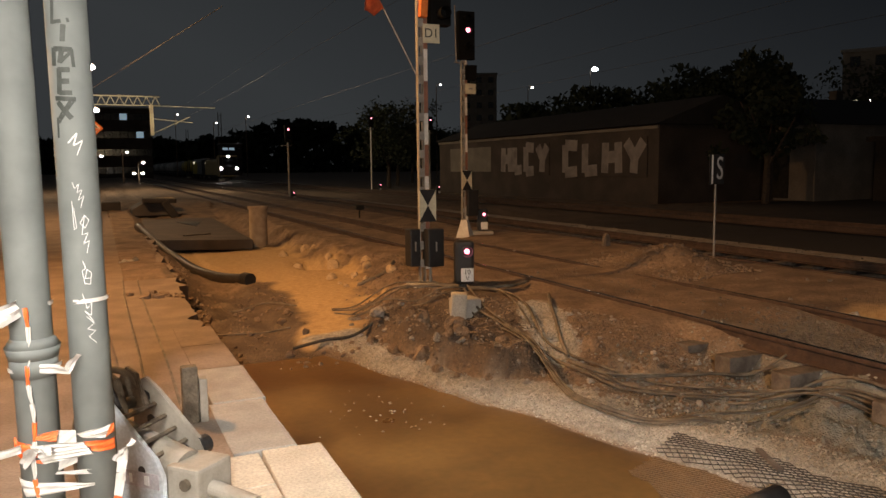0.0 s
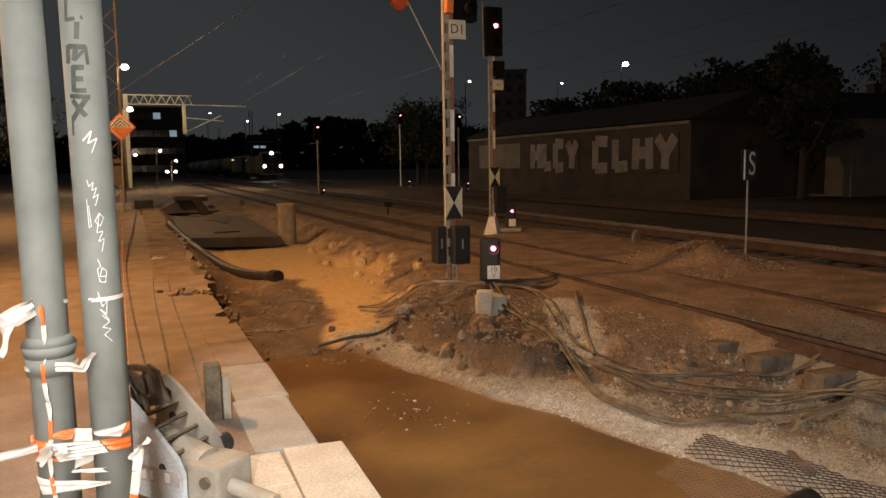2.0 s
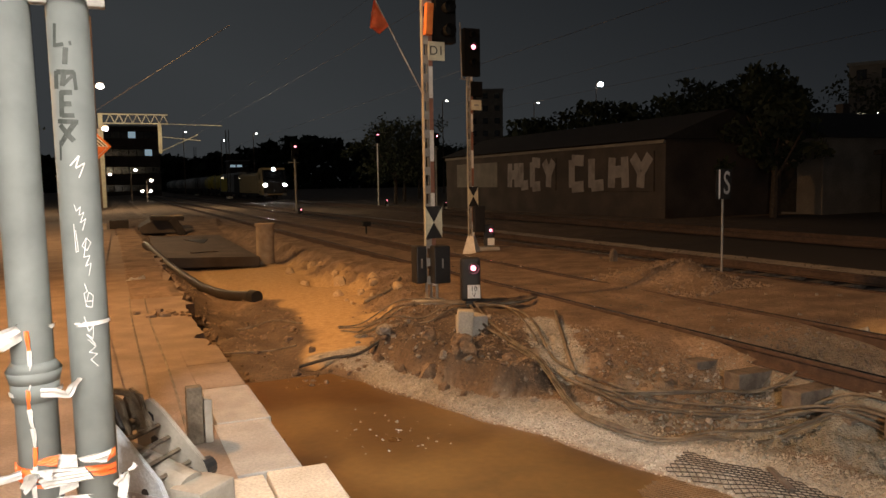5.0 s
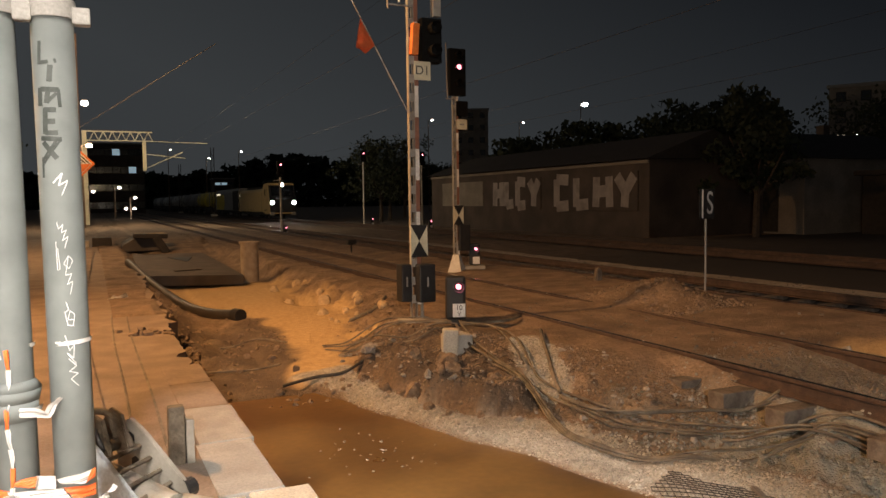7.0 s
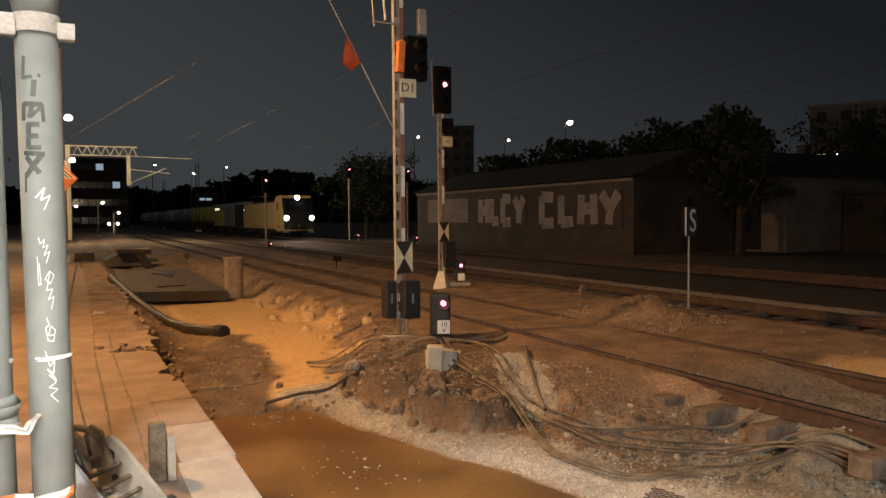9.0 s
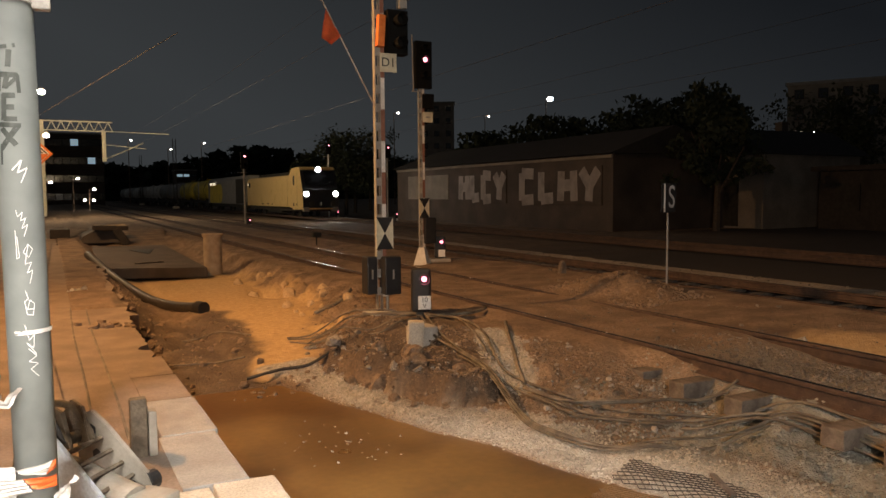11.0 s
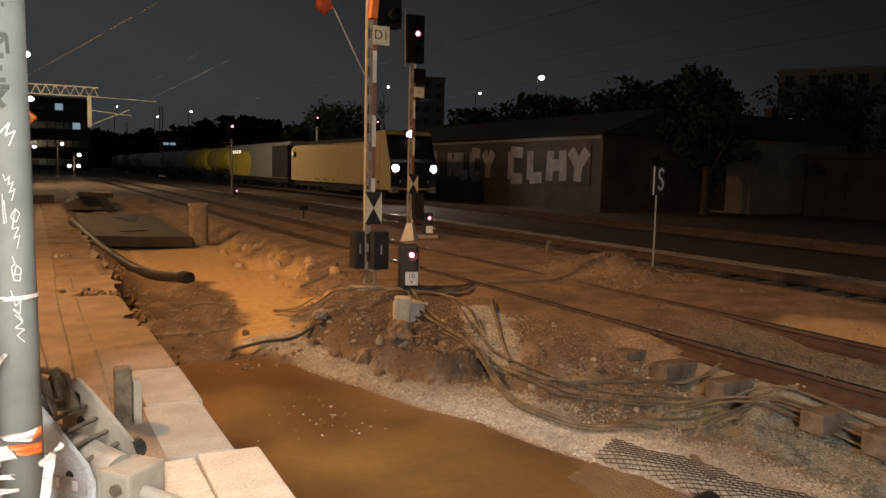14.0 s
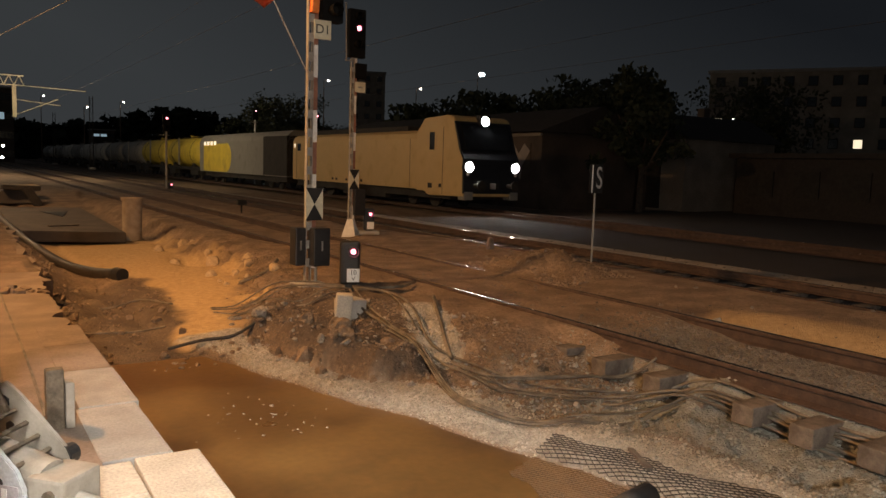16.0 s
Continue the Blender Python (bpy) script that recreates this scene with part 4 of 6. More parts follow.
def pole(x, y, lettered):
    p = thing("platform_pole", x, y, 0.0, "grey-green painted steel platform pole with graffiti" if lettered else "grey-green painted steel platform pole with a collar", "pole", "platform poles", m=SITE @ pose(x, y, 0, 0, -0.5, 0))
    part("shaft", rod((0, 0, 0), (0, 0, 2.32), 0.065, n=40), M["pole"], p, smooth=True)
    part("upper_shaft", rod((0, 0, 2.36), (0, 0, 4.6), 0.070, n=40), M["pole"], p, smooth=True)
    part("bell_joint", rod((0, 0, 2.28), (0, 0, 2.42), 0.064, 0.090, 40), M["pole"], p, smooth=True)
    part("collar", rod((0, 0, 2.225), (0, 0, 2.285), 0.073, n=40), M["coping"], p, "pale steel clamp band")
    part("clamp_lug", box(0.055, 0.05, 0.055, (0.088, -0.02, 2.235), 0.006), M["coping"], p)
    part("clamp_lug", box(0.055, 0.05, 0.055, (-0.088, -0.02, 2.255), 0.006), M["coping"], p)
    if lettered:
        def cyl_mark(name, zc, wid, hgt, strokes, material):
            bm = bmesh.new()
            for (x0, z0), (x1, z1), th in strokes:
                d = Vector((x1 - x0, z1 - z0))
                nn = Vector((-d.y, d.x)).normalized() * th / 2
                n = 4
                one, two = [], []
                for k in range(n + 1):
                    q = Vector((x0, z0)) + d * k / n
                    for lst, sgn in ((one, 1), (two, -1)):
                        u = q + sgn * nn
                        ang = (u.x * wid) / 0.066 - 0.30
                        lst.append(bm.verts.new((0.0662 * math.sin(ang), -0.0662 * math.cos(ang), zc + u.y * hgt)))
                for k in range(n):
                    bm.faces.new((one[k], one[k + 1], two[k + 1], two[k]))
            part(name, bm, material, p, "dark sprayed lettering" if material is M["spray"] else "white pen scrawl")
        L = 0.082
        cyl_mark("graffiti", 2.10, L, L, [((-.25, .55), (-.32, -.35), .14), ((-.32, -.3), (.05, -.25), .14), ((.25, -.22), (.34, -.2), .16)], M["spray"])
        cyl_mark("graffiti", 2.04, L, L, [((.12, .35), (.05, -.3), .2)], M["spray"])
        cyl_mark("graffiti", 1.955, L, L, [((-.36, -.2), (-.32, .5), .2), ((-.32, .45), (.38, .42), .2), ((.36, .45), (.4, -.25), .13), ((.0, .4), (-.1, -.1), .2), ((-.05, -.05), (.3, .3), .13)], M["spray"])
        cyl_mark("graffiti", 1.885, L, L, [((-.15, .55), (-.2, -.45), .2), ((-.2, .5), (.25, .5), .2), ((-.2, .05), (.2, .05), .2), ((-.2, -.4), (.28, -.4), .18)], M["spray"])
        cyl_mark("graffiti", 1.79, L, L, [((-.4, .55), (.4, .5), .18), ((.3, .5), (-.35, -.4), .2), ((-.3, .4), (.2, -.25), .2), ((-.35, -.2), (-.38, -1.0), .10)], M["spray"])
        cyl_mark("scrawl", 1.69, 0.08, 0.08, [((.0, .0), (.35, .4), .06), ((.35, .4), (.2, -.1), .06), ((.2, -.1), (.55, .1), .06), ((.55, .1), (.3, -.5), .04)], M["pen"])
        def scribble(zs, points, th, name="scrawl"):
            cyl_mark(name, zs, 0.075, 0.085, [(p, q, th) for p, q in zip(points, points[1:])], M["pen"])
        scribble(1.52, [(0.05, .5), (.12, .25), (.30, .42), (.22, .1), (.42, .2), (.25, -.2), (.48, -.05), (.32, -.5)], .024)
        scribble(1.47, [(-.02, .35), (0.0, -.75), (.10, -.70), (.04, .1)], .024)
        scribble(1.41, [(.45, .5), (.25, .2), (.45, 0), (.62, .3), (.45, .5), (.30, -.25), (.55, -.2), (.35, -.6), (.58, -.5), (.45, -1.0)], .024)
        scribble(1.25, [(.25, .6), (.35, .3), (.2, .2), (.28, -.3), (.5, -.35), (.58, .1), (.4, .25), (.3, -.1), (.55, -.1)], .025)
        scribble(1.14, [(.15, .6), (.3, 0), (.5, .2), (.45, -.3), (.2, -.1), (.55, -.55)], .024)
        scribble(1.07, [(.25, .5), (.55, .2), (.25, 0), (.6, -.1), (.3, -.3), (.6, -.6)], .024)
    else:
        part("ring", rod((0, 0, 0.98), (0, 0, 1.02), 0.076, 0.086, 40), M["pole"], p, smooth=True)
        part("ring", rod((0, 0, 0.92), (0, 0, 0.98), 0.072, 0.076, 40), M["pole"], p, smooth=True)
        part("ring", rod((0, 0, 1.02), (0, 0, 1.05), 0.086, 0.067, 40), M["pole"], p, smooth=True)
    part("base", rod((0, 0, 0), (0, 0, 0.05), 0.13, 0.11, 32), M["pole"], p)
    return p


PR, PL = (-0.054, 2.865), (-0.226, 2.855)
pole(*PR, True)
pole(*PL, False)


def ribbon(points, w, up=(0, 0, 1), twist=0.0, waves=0.0, seed=1, sub=8):
    """A strip of tape along points with folds."""
    rnd = random.Random(seed)
    bm = bmesh.new()
    pts = [Vector(p) for p in points]
    fine = []
    for i in range(len(pts) - 1):
        for k in range(sub):
            fine.append(pts[i].lerp(pts[i + 1], k / sub))
    fine.append(pts[-1])
    prev = None
    ph = rnd.uniform(0, 6)
    for i, p in enumerate(fine):
        a = twist * i / len(fine) + 0.10 * math.sin(ph + i * 0.9) * (1 if waves else 0)
        d = (fine[min(i + 1, len(fine) - 1)] - fine[max(i - 1, 0)]).normalized()
        u = Vector(up)
        side = (u - d * u.dot(d)).normalized()
        side = Matrix.Rotation(a, 3, d) @ side
        off = d.cross(side) * waves * 0.5 * math.sin(ph + i * 0.8)
        row = [bm.verts.new(p + off + side * w * (v - 0.5) + d.cross(side) * waves * 0.7 * math.sin(v * 11 + i * 0.12)) for v in (0, 0.25, 0.5, 0.75, 1)]
        if prev:
            for k in range(4):
                bm.faces.new((prev[k], prev[k + 1], row[k + 1], row[k]))
        prev = row
    return bm


def ring_tape(cx, cy, z, r, w, a0, a1, slope=0.0, waves=0.003, seed=1):
    n = 14
    pts = []
    for k in range(n + 1):
        a = radians(a0 + (a1 - a0) * k / n)
        pts.append((cx + r * math.sin(a), cy - r * math.cos(a), z + slope * k / n))
    return ribbon(pts, w, waves=waves, seed=seed, sub=2)


tape = thing("barrier_tape", 0, 0, 0, "crumpled red and white barrier tape tied round two poles", "tape")
x0, x1, yy = PL[0] - 0.006, PR[0] - 0.006, PR[1]
def wrap_y(x):
    """How far forward tape lies that is stretched over both poles."""
    if x0 <= x <= x1:
        return yy - 0.074
    d = min(1.0, (x0 - x if x < x0 else x - x1) / 0.072)
    return yy - 0.074 * math.sqrt(1 - d * d)


def sheet(corners, folds, seed, lift=0.0):
    """A creased strip of tape over the poles between four (x, z) corners: two at its start, two at its end."""
    tl, bl, tr, br = (Vector(c) for c in corners)
    bm = bmesh.new()
    rows = []
    for i in range(25):
        t = i / 24
        row = []
        for j in range(17):
            v = j / 16
            p = tl.lerp(tr, t).lerp(bl.lerp(br, t), v)
            crease = 0.0035 * math.sin(folds * math.pi * v + 1.3 * math.sin(2 * t + seed)) + 0.0015 * math.sin(23 * v + 9 * t + seed)
            row.append(bm.verts.new((p.x, wrap_y(p.x) - lift - 0.004 + crease, p.y)))
        rows.append(row)
    for r0, r1 in zip(rows, rows[1:]):
        for j in range(16):
            bm.faces.new((r0[j], r0[j + 1], r1[j + 1], r1[j]))
    return bm


part("band", sheet([(-0.310, 0.710), (-0.310, 0.660), (-0.250, 0.700), (-0.220, 0.630)], 3, 1, 0.000), M["tape_red"], tape, "orange-red tape band")
part("band", sheet([(-0.250, 0.730), (-0.230, 0.710), (-0.170, 0.740), (-0.180, 0.700)], 2, 2, 0.000), M["tape_red"], tape, "orange-red tape band")
part("span", sheet([(-0.260, 0.700), (-0.220, 0.630), (-0.100, 0.690), (-0.070, 0.640)], 9, 3, 0.004), M["tape_white"], tape, "creased white tape")
part("band", sheet([(-0.100, 0.690), (-0.070, 0.650), (-0.000, 0.680), (-0.000, 0.640)], 4, 4, 0.000), M["tape_red"], tape, "orange-red tape band")
part("band", sheet([(-0.120, 0.720), (-0.100, 0.700), (-0.010, 0.730), (-0.030, 0.690)], 3, 5, 0.000), M["tape_white"], tape, "white tape band")
part("band", sheet([(-0.010, 0.730), (-0.030, 0.690), (0.000, 0.730), (0.000, 0.700)], 2, 6, 0.001), M["tape_red"], tape, "orange-red tape band")
part("span", sheet([(-0.180, 0.730), (-0.180, 0.590), (-0.120, 0.720), (-0.120, 0.610)], 3, 7, -0.030), M["tape_white"], tape, "white tape strip")
part("span", sheet([(-0.300, 0.580), (-0.280, 0.520), (-0.070, 0.540), (-0.070, 0.530)], 4, 8, 0.003), M["tape_white"], tape, "slack white tape strip")
part("span", sheet([(-0.190, 0.590), (-0.190, 0.580), (-0.050, 0.580), (-0.050, 0.560)], 2, 9, -0.020), M["tape_white"], tape, "thin white tape strip")
part("tail", ribbon([(x0 - 0.05, yy - 0.075, 0.69), (x0 - 0.13, yy - 0.12, 0.69), (x0 - 0.32, yy - 0.12, 0.66)], 0.03, waves=0.006, seed=8), M["tape_white"], tape, "white tape tail")
part("knot", ribbon([(x0 - 0.05, yy - 0.084, 0.64), (x0 - 0.015, yy - 0.13, 0.70), (x0 + 0.04, yy - 0.12, 0.69)], 0.04, twist=2.5, waves=0.008, seed=9), M["tape_white"], tape, "white knot")
part("knot", ribbon([(x1 + 0.06, yy - 0.08, 0.60), (x1 + 0.09, yy - 0.084, 0.64), (x1 + 0.12, yy - 0.075, 0.67)], 0.035, twist=2, waves=0.006, seed=10), M["tape_white"], tape, "white knot")
for k in range(12):
    za, zb = 1.16 - 0.064 * k, 1.16 - 0.064 * (k + 1)
    part("hanging_strip", ribbon([(x0 - 0.012 + 0.006 * math.sin(k * 1.3), yy - 0.084, za), (x0 - 0.012 + 0.006 * math.sin((k + 1) * 1.3), yy - 0.084, zb)], 0.015, up=(1, 0, 0), twist=1.3 if k % 3 else -0.8, waves=0.003, seed=20 + k), M["tape_white"] if k % 3 else M["tape_red"], tape)
for k in range(5):
    za, zb = 0.64 - 0.08 * k, 0.64 - 0.08 * (k + 1)
    part("hanging_strip", ribbon([(x1 + 0.085 - 0.012 * k, yy - 0.084, za), (x1 + 0.073 - 0.012 * k, yy - 0.084, zb)], 0.032 - 0.002 * k, up=(1, 0, 0), twist=0.7, waves=0.004, seed=40 + k), M["tape_red"] if k in (2, 3) else M["tape_white"], tape)
for (px_, r, z) in ((x0, 0.067, 1.155), (x1, 0.067, 1.16), (x0, 0.082, 0.945)):
    part("tie", ring_tape(px_, yy, z, r, 0.014, -90, 90, 0.01, 0.001), M["tape_white"], tape)
part("tuft", ribbon([(x0 - 0.03, yy - 0.075, 1.16), (x0 - 0.10, yy - 0.13, 1.13), (x0 - 0.13, yy - 0.12, 1.02)], 0.06, twist=1.2, waves=0.010, seed=50), M["tape_white"], tape, "loose white tape tuft")
part("tuft", ribbon([(x0 + 0.02, yy - 0.084, 0.955), (x0 + 0.10, yy - 0.12, 0.95), (x0 + 0.135, yy - 0.12, 1.0)], 0.03, twist=1.2, waves=0.006, seed=51), M["tape_white"], tape, "loose white tape end")
line = thing("barrier_line", 0, 0, 0, "red and white barrier tape strung along the platform", "tape")
P0, P1, P2 = Vector((0.0, 3.1, 0.62)), Vector((-0.20, 13.8, 0.12)), Vector((-0.42, 30.9, 1.0))
for k in range(24):
    a, b = P0.lerp(P1, k / 24), P0.lerp(P1, (k + 1) / 24)
    sag = lambda u: 0.9 * (u - 0.5) ** 2 - 0.225
    a.z += sag(k / 24) * 0.8 + 0.02
    b.z += sag((k + 1) / 24) * 0.8 + 0.02
    part("tape_length", ribbon([a, b], 0.018, twist=0.9, waves=0.002, seed=60 + k, sub=4), M["tape_white"] if k % 2 else M["tape_red"], line)
for k in range(16):
    a, b = P1.lerp(P2, k / 16), P1.lerp(P2, (k + 1) / 16)
    part("tape_length", ribbon([a, b], 0.05, twist=0.9, waves=0.002, seed=90 + k, sub=3), M["tape_white"] if k % 2 else M["tape_red"], line)


# ---- hydraulic breaker lying on the platform ----
def breaker():
    b = thing("hydraulic_breaker", 0.01, 4.14, 0.0, "dusty blue-grey hydraulic breaker with rusty bracket resting on the paving", "breaker", rz=-138)
    shape = [(-0.02, 0.10), (-0.03, 0.40), (0.0, 0.50), (0.07, 0.53), (0.16, 0.47), (0.42, 0.24), (0.46, 0.16), (0.46, 0.0), (0.30, 0.0), (0.08, 0.03)]
    for s in (-1, 1):
        pl = part("side_plate", prism(shape, 0.026, "x", (s * 0.15, 0, 0), 0.004), M["breaker_blue"] if s > 0 else M["breaker_dust"], b, "chipped pale blue plate" if s > 0 else "dusty steel plate")
        for yy2, zz, r in ((0.07, 0.43, 0.032), (0.10, 0.31, 0.028), (0.20, 0.25, 0.014), (0.33, 0.18, 0.022)):
            part("bolt_hole", rod((s * 0.15 - 0.0155, yy2, zz), (s * 0.15 + 0.0155, yy2, zz), r, n=6 if r > 0.025 else 12), M["black"], pl)
        if s > 0:
            part("red_stripe", box(0.003, 0.42, 0.075, (0.1645, 0.225, 0.135)), M["stripe"], pl, "worn reddish stripe")
            for yc, wd in ((0.08, 0.028), (0.12, 0.016), (0.21, 0.03), (0.26, 0.016), (0.36, 0.03)):
                part("faded_mark", box(0.003, wd, 0.045, (0.1668, yc, 0.135)), M["cold_white"], pl)
    part("cylinder_body", rod((0, 0.02, 0.24), (0, 0.45, 0.14), 0.10, n=20), M["breaker_dust"], b, "dusty cylinder")
    part("front_block", box(0.24, 0.20, 0.20, (0, 0.53, 0.105), 0.018), M["breaker_dust"], b, "dusty cast front block")
    part("block_pin", rod((-0.14, 0.56, 0.13), (0.14, 0.56, 0.13), 0.028, n=12), M["rust"], b)
    part("chisel", rod((0.02, 0.60, 0.09), (0.02, 0.88, 0.05), 0.040, n=18), M["breaker_dust"], b, "worn steel chisel")
    part("cross_pin", rod((-0.19, 0.06, 0.42), (0.19, 0.06, 0.42), 0.03, n=14), M["rust"], b, "rusty pin")
    part("cross_pin", rod((-0.20, 0.40, 0.20), (-0.14, 0.40, 0.20), 0.05, n=14), M["black"], b, "dark bolt head")
    for k in range(4):
        part("tie_bar", box(0.26, 0.022, 0.016, (0, 0.16 + 0.065 * k, 0.40 - 0.055 * k), 0.005, pose(0, 0, 0, -35, 0, 8)), M["rust"], b, "rusty tie bar")
    for s in (-0.07, 0.05):
        part("lug", prism([(-0.06, 0.36), (-0.04, 0.52), (0.02, 0.60), (0.09, 0.57), (0.14, 0.40)], 0.025, "x", (s, 0, 0), 0.004), M["rust"], b, "rusty mounting lug")
    part("hose", tube([(0.06, 0.10, 0.42), (0.06, 0.0, 0.58), (0.04, -0.12, 0.62), (0.0, -0.20, 0.50), (0.0, -0.18, 0.28)], 0.020, 10), M["black"], b, "black hydraulic hose", True)
    part("hose", tube([(-0.08, 0.14, 0.40), (-0.06, 0.04, 0.56), (0.0, -0.10, 0.56), (0.10, -0.16, 0.34), (0.19, -0.06, 0.10), (0.22, 0.05, 0.03)], 0.018, 10), M["rust"], b, "dusty brown hydraulic hose", True)


breaker()
post = thing("steel_post_stub", 0.45, 4.98, 0, "short dusty steel post standing on the platform", "post")
part("post", box(0.10, 0.09, 0.37, (0, 0, 0.18), 0.015), M["rust"], post)
part("flange", box(0.05, 0.10, 0.28, (0.08, 0, 0.14), 0.01), M["breaker_dust"], post)

scrap = thing("plastic_scrap", 0.38, 14.19, 0.0, "crumpled white plastic scrap on the paving", "litter", rz=30)
bm = ribbon([(-0.16, 0, 0.02), (-0.05, 0.03, 0.05), (0.06, -0.02, 0.025), (0.18, 0.02, 0.06)], 0.08, up=(0, 1, 0), twist=1.6, waves=0.02, seed=3)
bmesh.ops.solidify(bm, geom=bm.faces[:], thickness=0.003)
part("film", bm, M["tape_white"], scrap)
lath = thing("wooden_lath", 4.12, 3.74, height(4.12, 3.74) + 0.03, "pale splintered lath lying on the gravel", "lath", rz=-22)
part("lath", box(0.045, 0.34, 0.025, (0, 0, 0), 0.005, pose(0, 0, 0, 4, 6, 0)), M["sleeper"], lath)

# ---- platform edge far signs and masts ----
dia = thing("diamond_sign", -0.31, 31.0, 0, "orange and white diamond board with chevrons on a post", "sign")
part("post", rod((-0.05, 0.03, 0), (-0.0, 0.03, 2.7), 0.035, n=10), M["steel"], dia)
part("border", box(0.74, 0.016, 0.74, (0, 0.010, 3.14), 0.006, pose(0, 0, 0, 0, 45, 0)), M["sign_orange"], dia, "orange rim")
bd = part("board", box(0.60, 0.012, 0.60, (0, -0.006, 3.14), 0.004, pose(0, 0, 0, 0, 45, 0)), M["cold_white"], dia, "white board face")
part("orange_field", prism([(-0.40, -0.005), (0.40, -0.005), (0, -0.40)], 0.006, "y", (0, -0.017, 3.14)), M["sign_orange"], bd, "orange lower half")
for r in (0.36, 0.235, 0.11):
    part("chevron", prism([(-r, 0.0), (0, r), (r, 0.0), (r - 0.065, 0.0), (0, r - 0.065), (-r + 0.065, 0.0)], 0.006, "y", (0, -0.017, 3.15)), M["rust"], bd, "dark chevron")


def catenary_mast(x, y, h, w=0.5, label="rusty lattice catenary mast beside the platform", paint="mast_paint"):
    c = thing("catenary_mast", x, y, 0, label, "mast", "catenary masts")
    for sx in (-1, 1):
        part("chord", box(0.07, 0.16, h, (sx * w / 2, 0, h / 2)), M[paint], c)
    z, s = 0.3, 1
    while z < h - 0.5:
        part("lacing", rod((-s * w / 2, 0, z), (s * w / 2, 0, z + 0.5), 0.022, n=6), M[paint], c)
        z, s = z + 0.5, -s
    part("foundation", box(w + 0.4, 0.8, 0.3, (0, 0, 0.1), 0.04), M["concrete"], c)
    return c


m1 = catenary_mast(-0.55, 33.0, 8.2)
part("switch_box", box(0.62, 0.3, 0.16, (0.0, -0.22, 1.9), 0.02), M["mast_paint"], m1, "rusty cable box")
part("door_panel", box(0.46, 0.1, 0.9, (0.02, -0.2, 1.4), 0.02), M["mast_paint"], m1, "rusty panel")
for y in (75, 120):
    catenary_mast(-0.9, y, 8.5)
for x, y in ((14.8, 105), (15.2, 150)):
    catenary_mast(x, y, 9.0, 0.4, "dark lattice catenary mast among the tracks", "under")

gan = thing("catenary_gantry", 0, 70, 0, "pale lattice gantry beam over the platform track", "gantry")
for z in (7.0, 7.75):
    part("chord", box(5.2, 0.12, 0.10, (2.4, 0, z)), M["gantry"], gan)
for k in range(7):
    part("brace", rod((0.1 + 0.7 * k, 0, 7.0), (0.45 + 0.7 * k, 0, 7.75), 0.04, n=6), M["gantry"], gan)
    part("brace", rod((0.45 + 0.7 * k, 0, 7.75), (0.8 + 0.7 * k, 0, 7.0), 0.04, n=6), M["gantry"], gan)
part("column", box(0.35, 0.35, 7.8, (-0.3, 0, 3.9)), M["gantry"], gan)
part("drop_post", box(0.30, 0.2, 2.5, (4.30, 0, 5.75)), M["gantry"], gan, "yellow-lit drop post")
part("cantilever", rod((4.4, 0, 4.7), (7.4, 0, 6.1), 0.035, n=6), M["gantry"], gan)
part("cantilever", rod((4.4, 0, 5.9), (7.6, 0, 5.6), 0.03, n=6), M["gantry"], gan)
part("cantilever", rod((4.4, 0, 7.0), (9.5, 0, 6.9), 0.03, n=6), M["gantry"], gan)


def wire(p, q, r=0.006, sag=0.15, paint="wire"):
    w = thing("overhead_wire", 0, 0, 0, "thin overhead contact wire", "wire", "overhead wires")
    p, q = Vector(p), Vector(q)
    pts = [p.lerp(q, k / 6) - Vector((0, 0, sag * 4 * (k / 6) * (1 - k / 6))) for k in range(7)]
    part("strand", tube(pts, r, 5), M[paint], w)


wire((6.4, -5, 5.4), (6.0, 70, 5.5), 0.004)
wire((6.4, -5, 6.6), (6.0, 70, 6.6), 0.003, sag=0.4)
wire((11, -5, 5.4), (11, 120, 5.5))
wire((19.5, -5, 5.6), (19.5, 160, 5.6))
wire((19.5, -5, 6.8), (19.5, 160, 6.8), sag=0.6)
wire((-0.26, 33, 4.64), (3.00, 20, 5.61), 0.010, 0.0, "steel")


def street_lamp(x, y, z, h, label, mat_, r=0.28, post=True):
    s = thing("street_lamp", x, y, z, label, "street lamp", "street lamps")
    if post:
        part("post", rod((0, 0, 0), (0, 0, h), 0.10, 0.06, 8), M["mast_paint"], s)
        part("arm", rod((0, 0, h), (0.5, -0.3, h + 0.1), 0.04, n=6), M["mast_paint"], s)
    hd = part("head", box(r * 1.4, r * 1.2, r * 0.5, (0.5, -0.1, h + 0.12 + r * 0.4), 0.04), M["mast_paint"], s)
    bm = bmesh.new()
    bmesh.ops.create_icosphere(bm, subdivisions=2, radius=r)
    bmesh.ops.transform(bm, matrix=Matrix.Translation((0.5, -0.3 - 0.1, h)) @ Matrix.Diagonal((1, 1, 0.7, 1)), verts=bm.verts[:])
    part("lamp_glass", bm, M[mat_], hd, "glowing lamp glass")
    return s


street_lamp(-0.64, 60.3, 0, 8.8, "lit street lamp over the platform", "streetlight", 0.26)
street_lamp(-0.46, 61.3, 0, 5.9, "lit platform lamp on a short post", "streetlight", 0.22)
street_lamp(68.6, 98.4, -0.5, 16.5, "tall floodlight mast with a cold white lamp", "coldlight", 0.48)
street_lamp(67.3, 51.7, -0.5, 7.97, "lit street lamp beside the apartment block", "streetlight", 0.26)
street_lamp(96.3, 52.5, -0.5, 9.6, "lit street lamp by the apartment block", "streetlight", 0.30)


# ---- cables ----


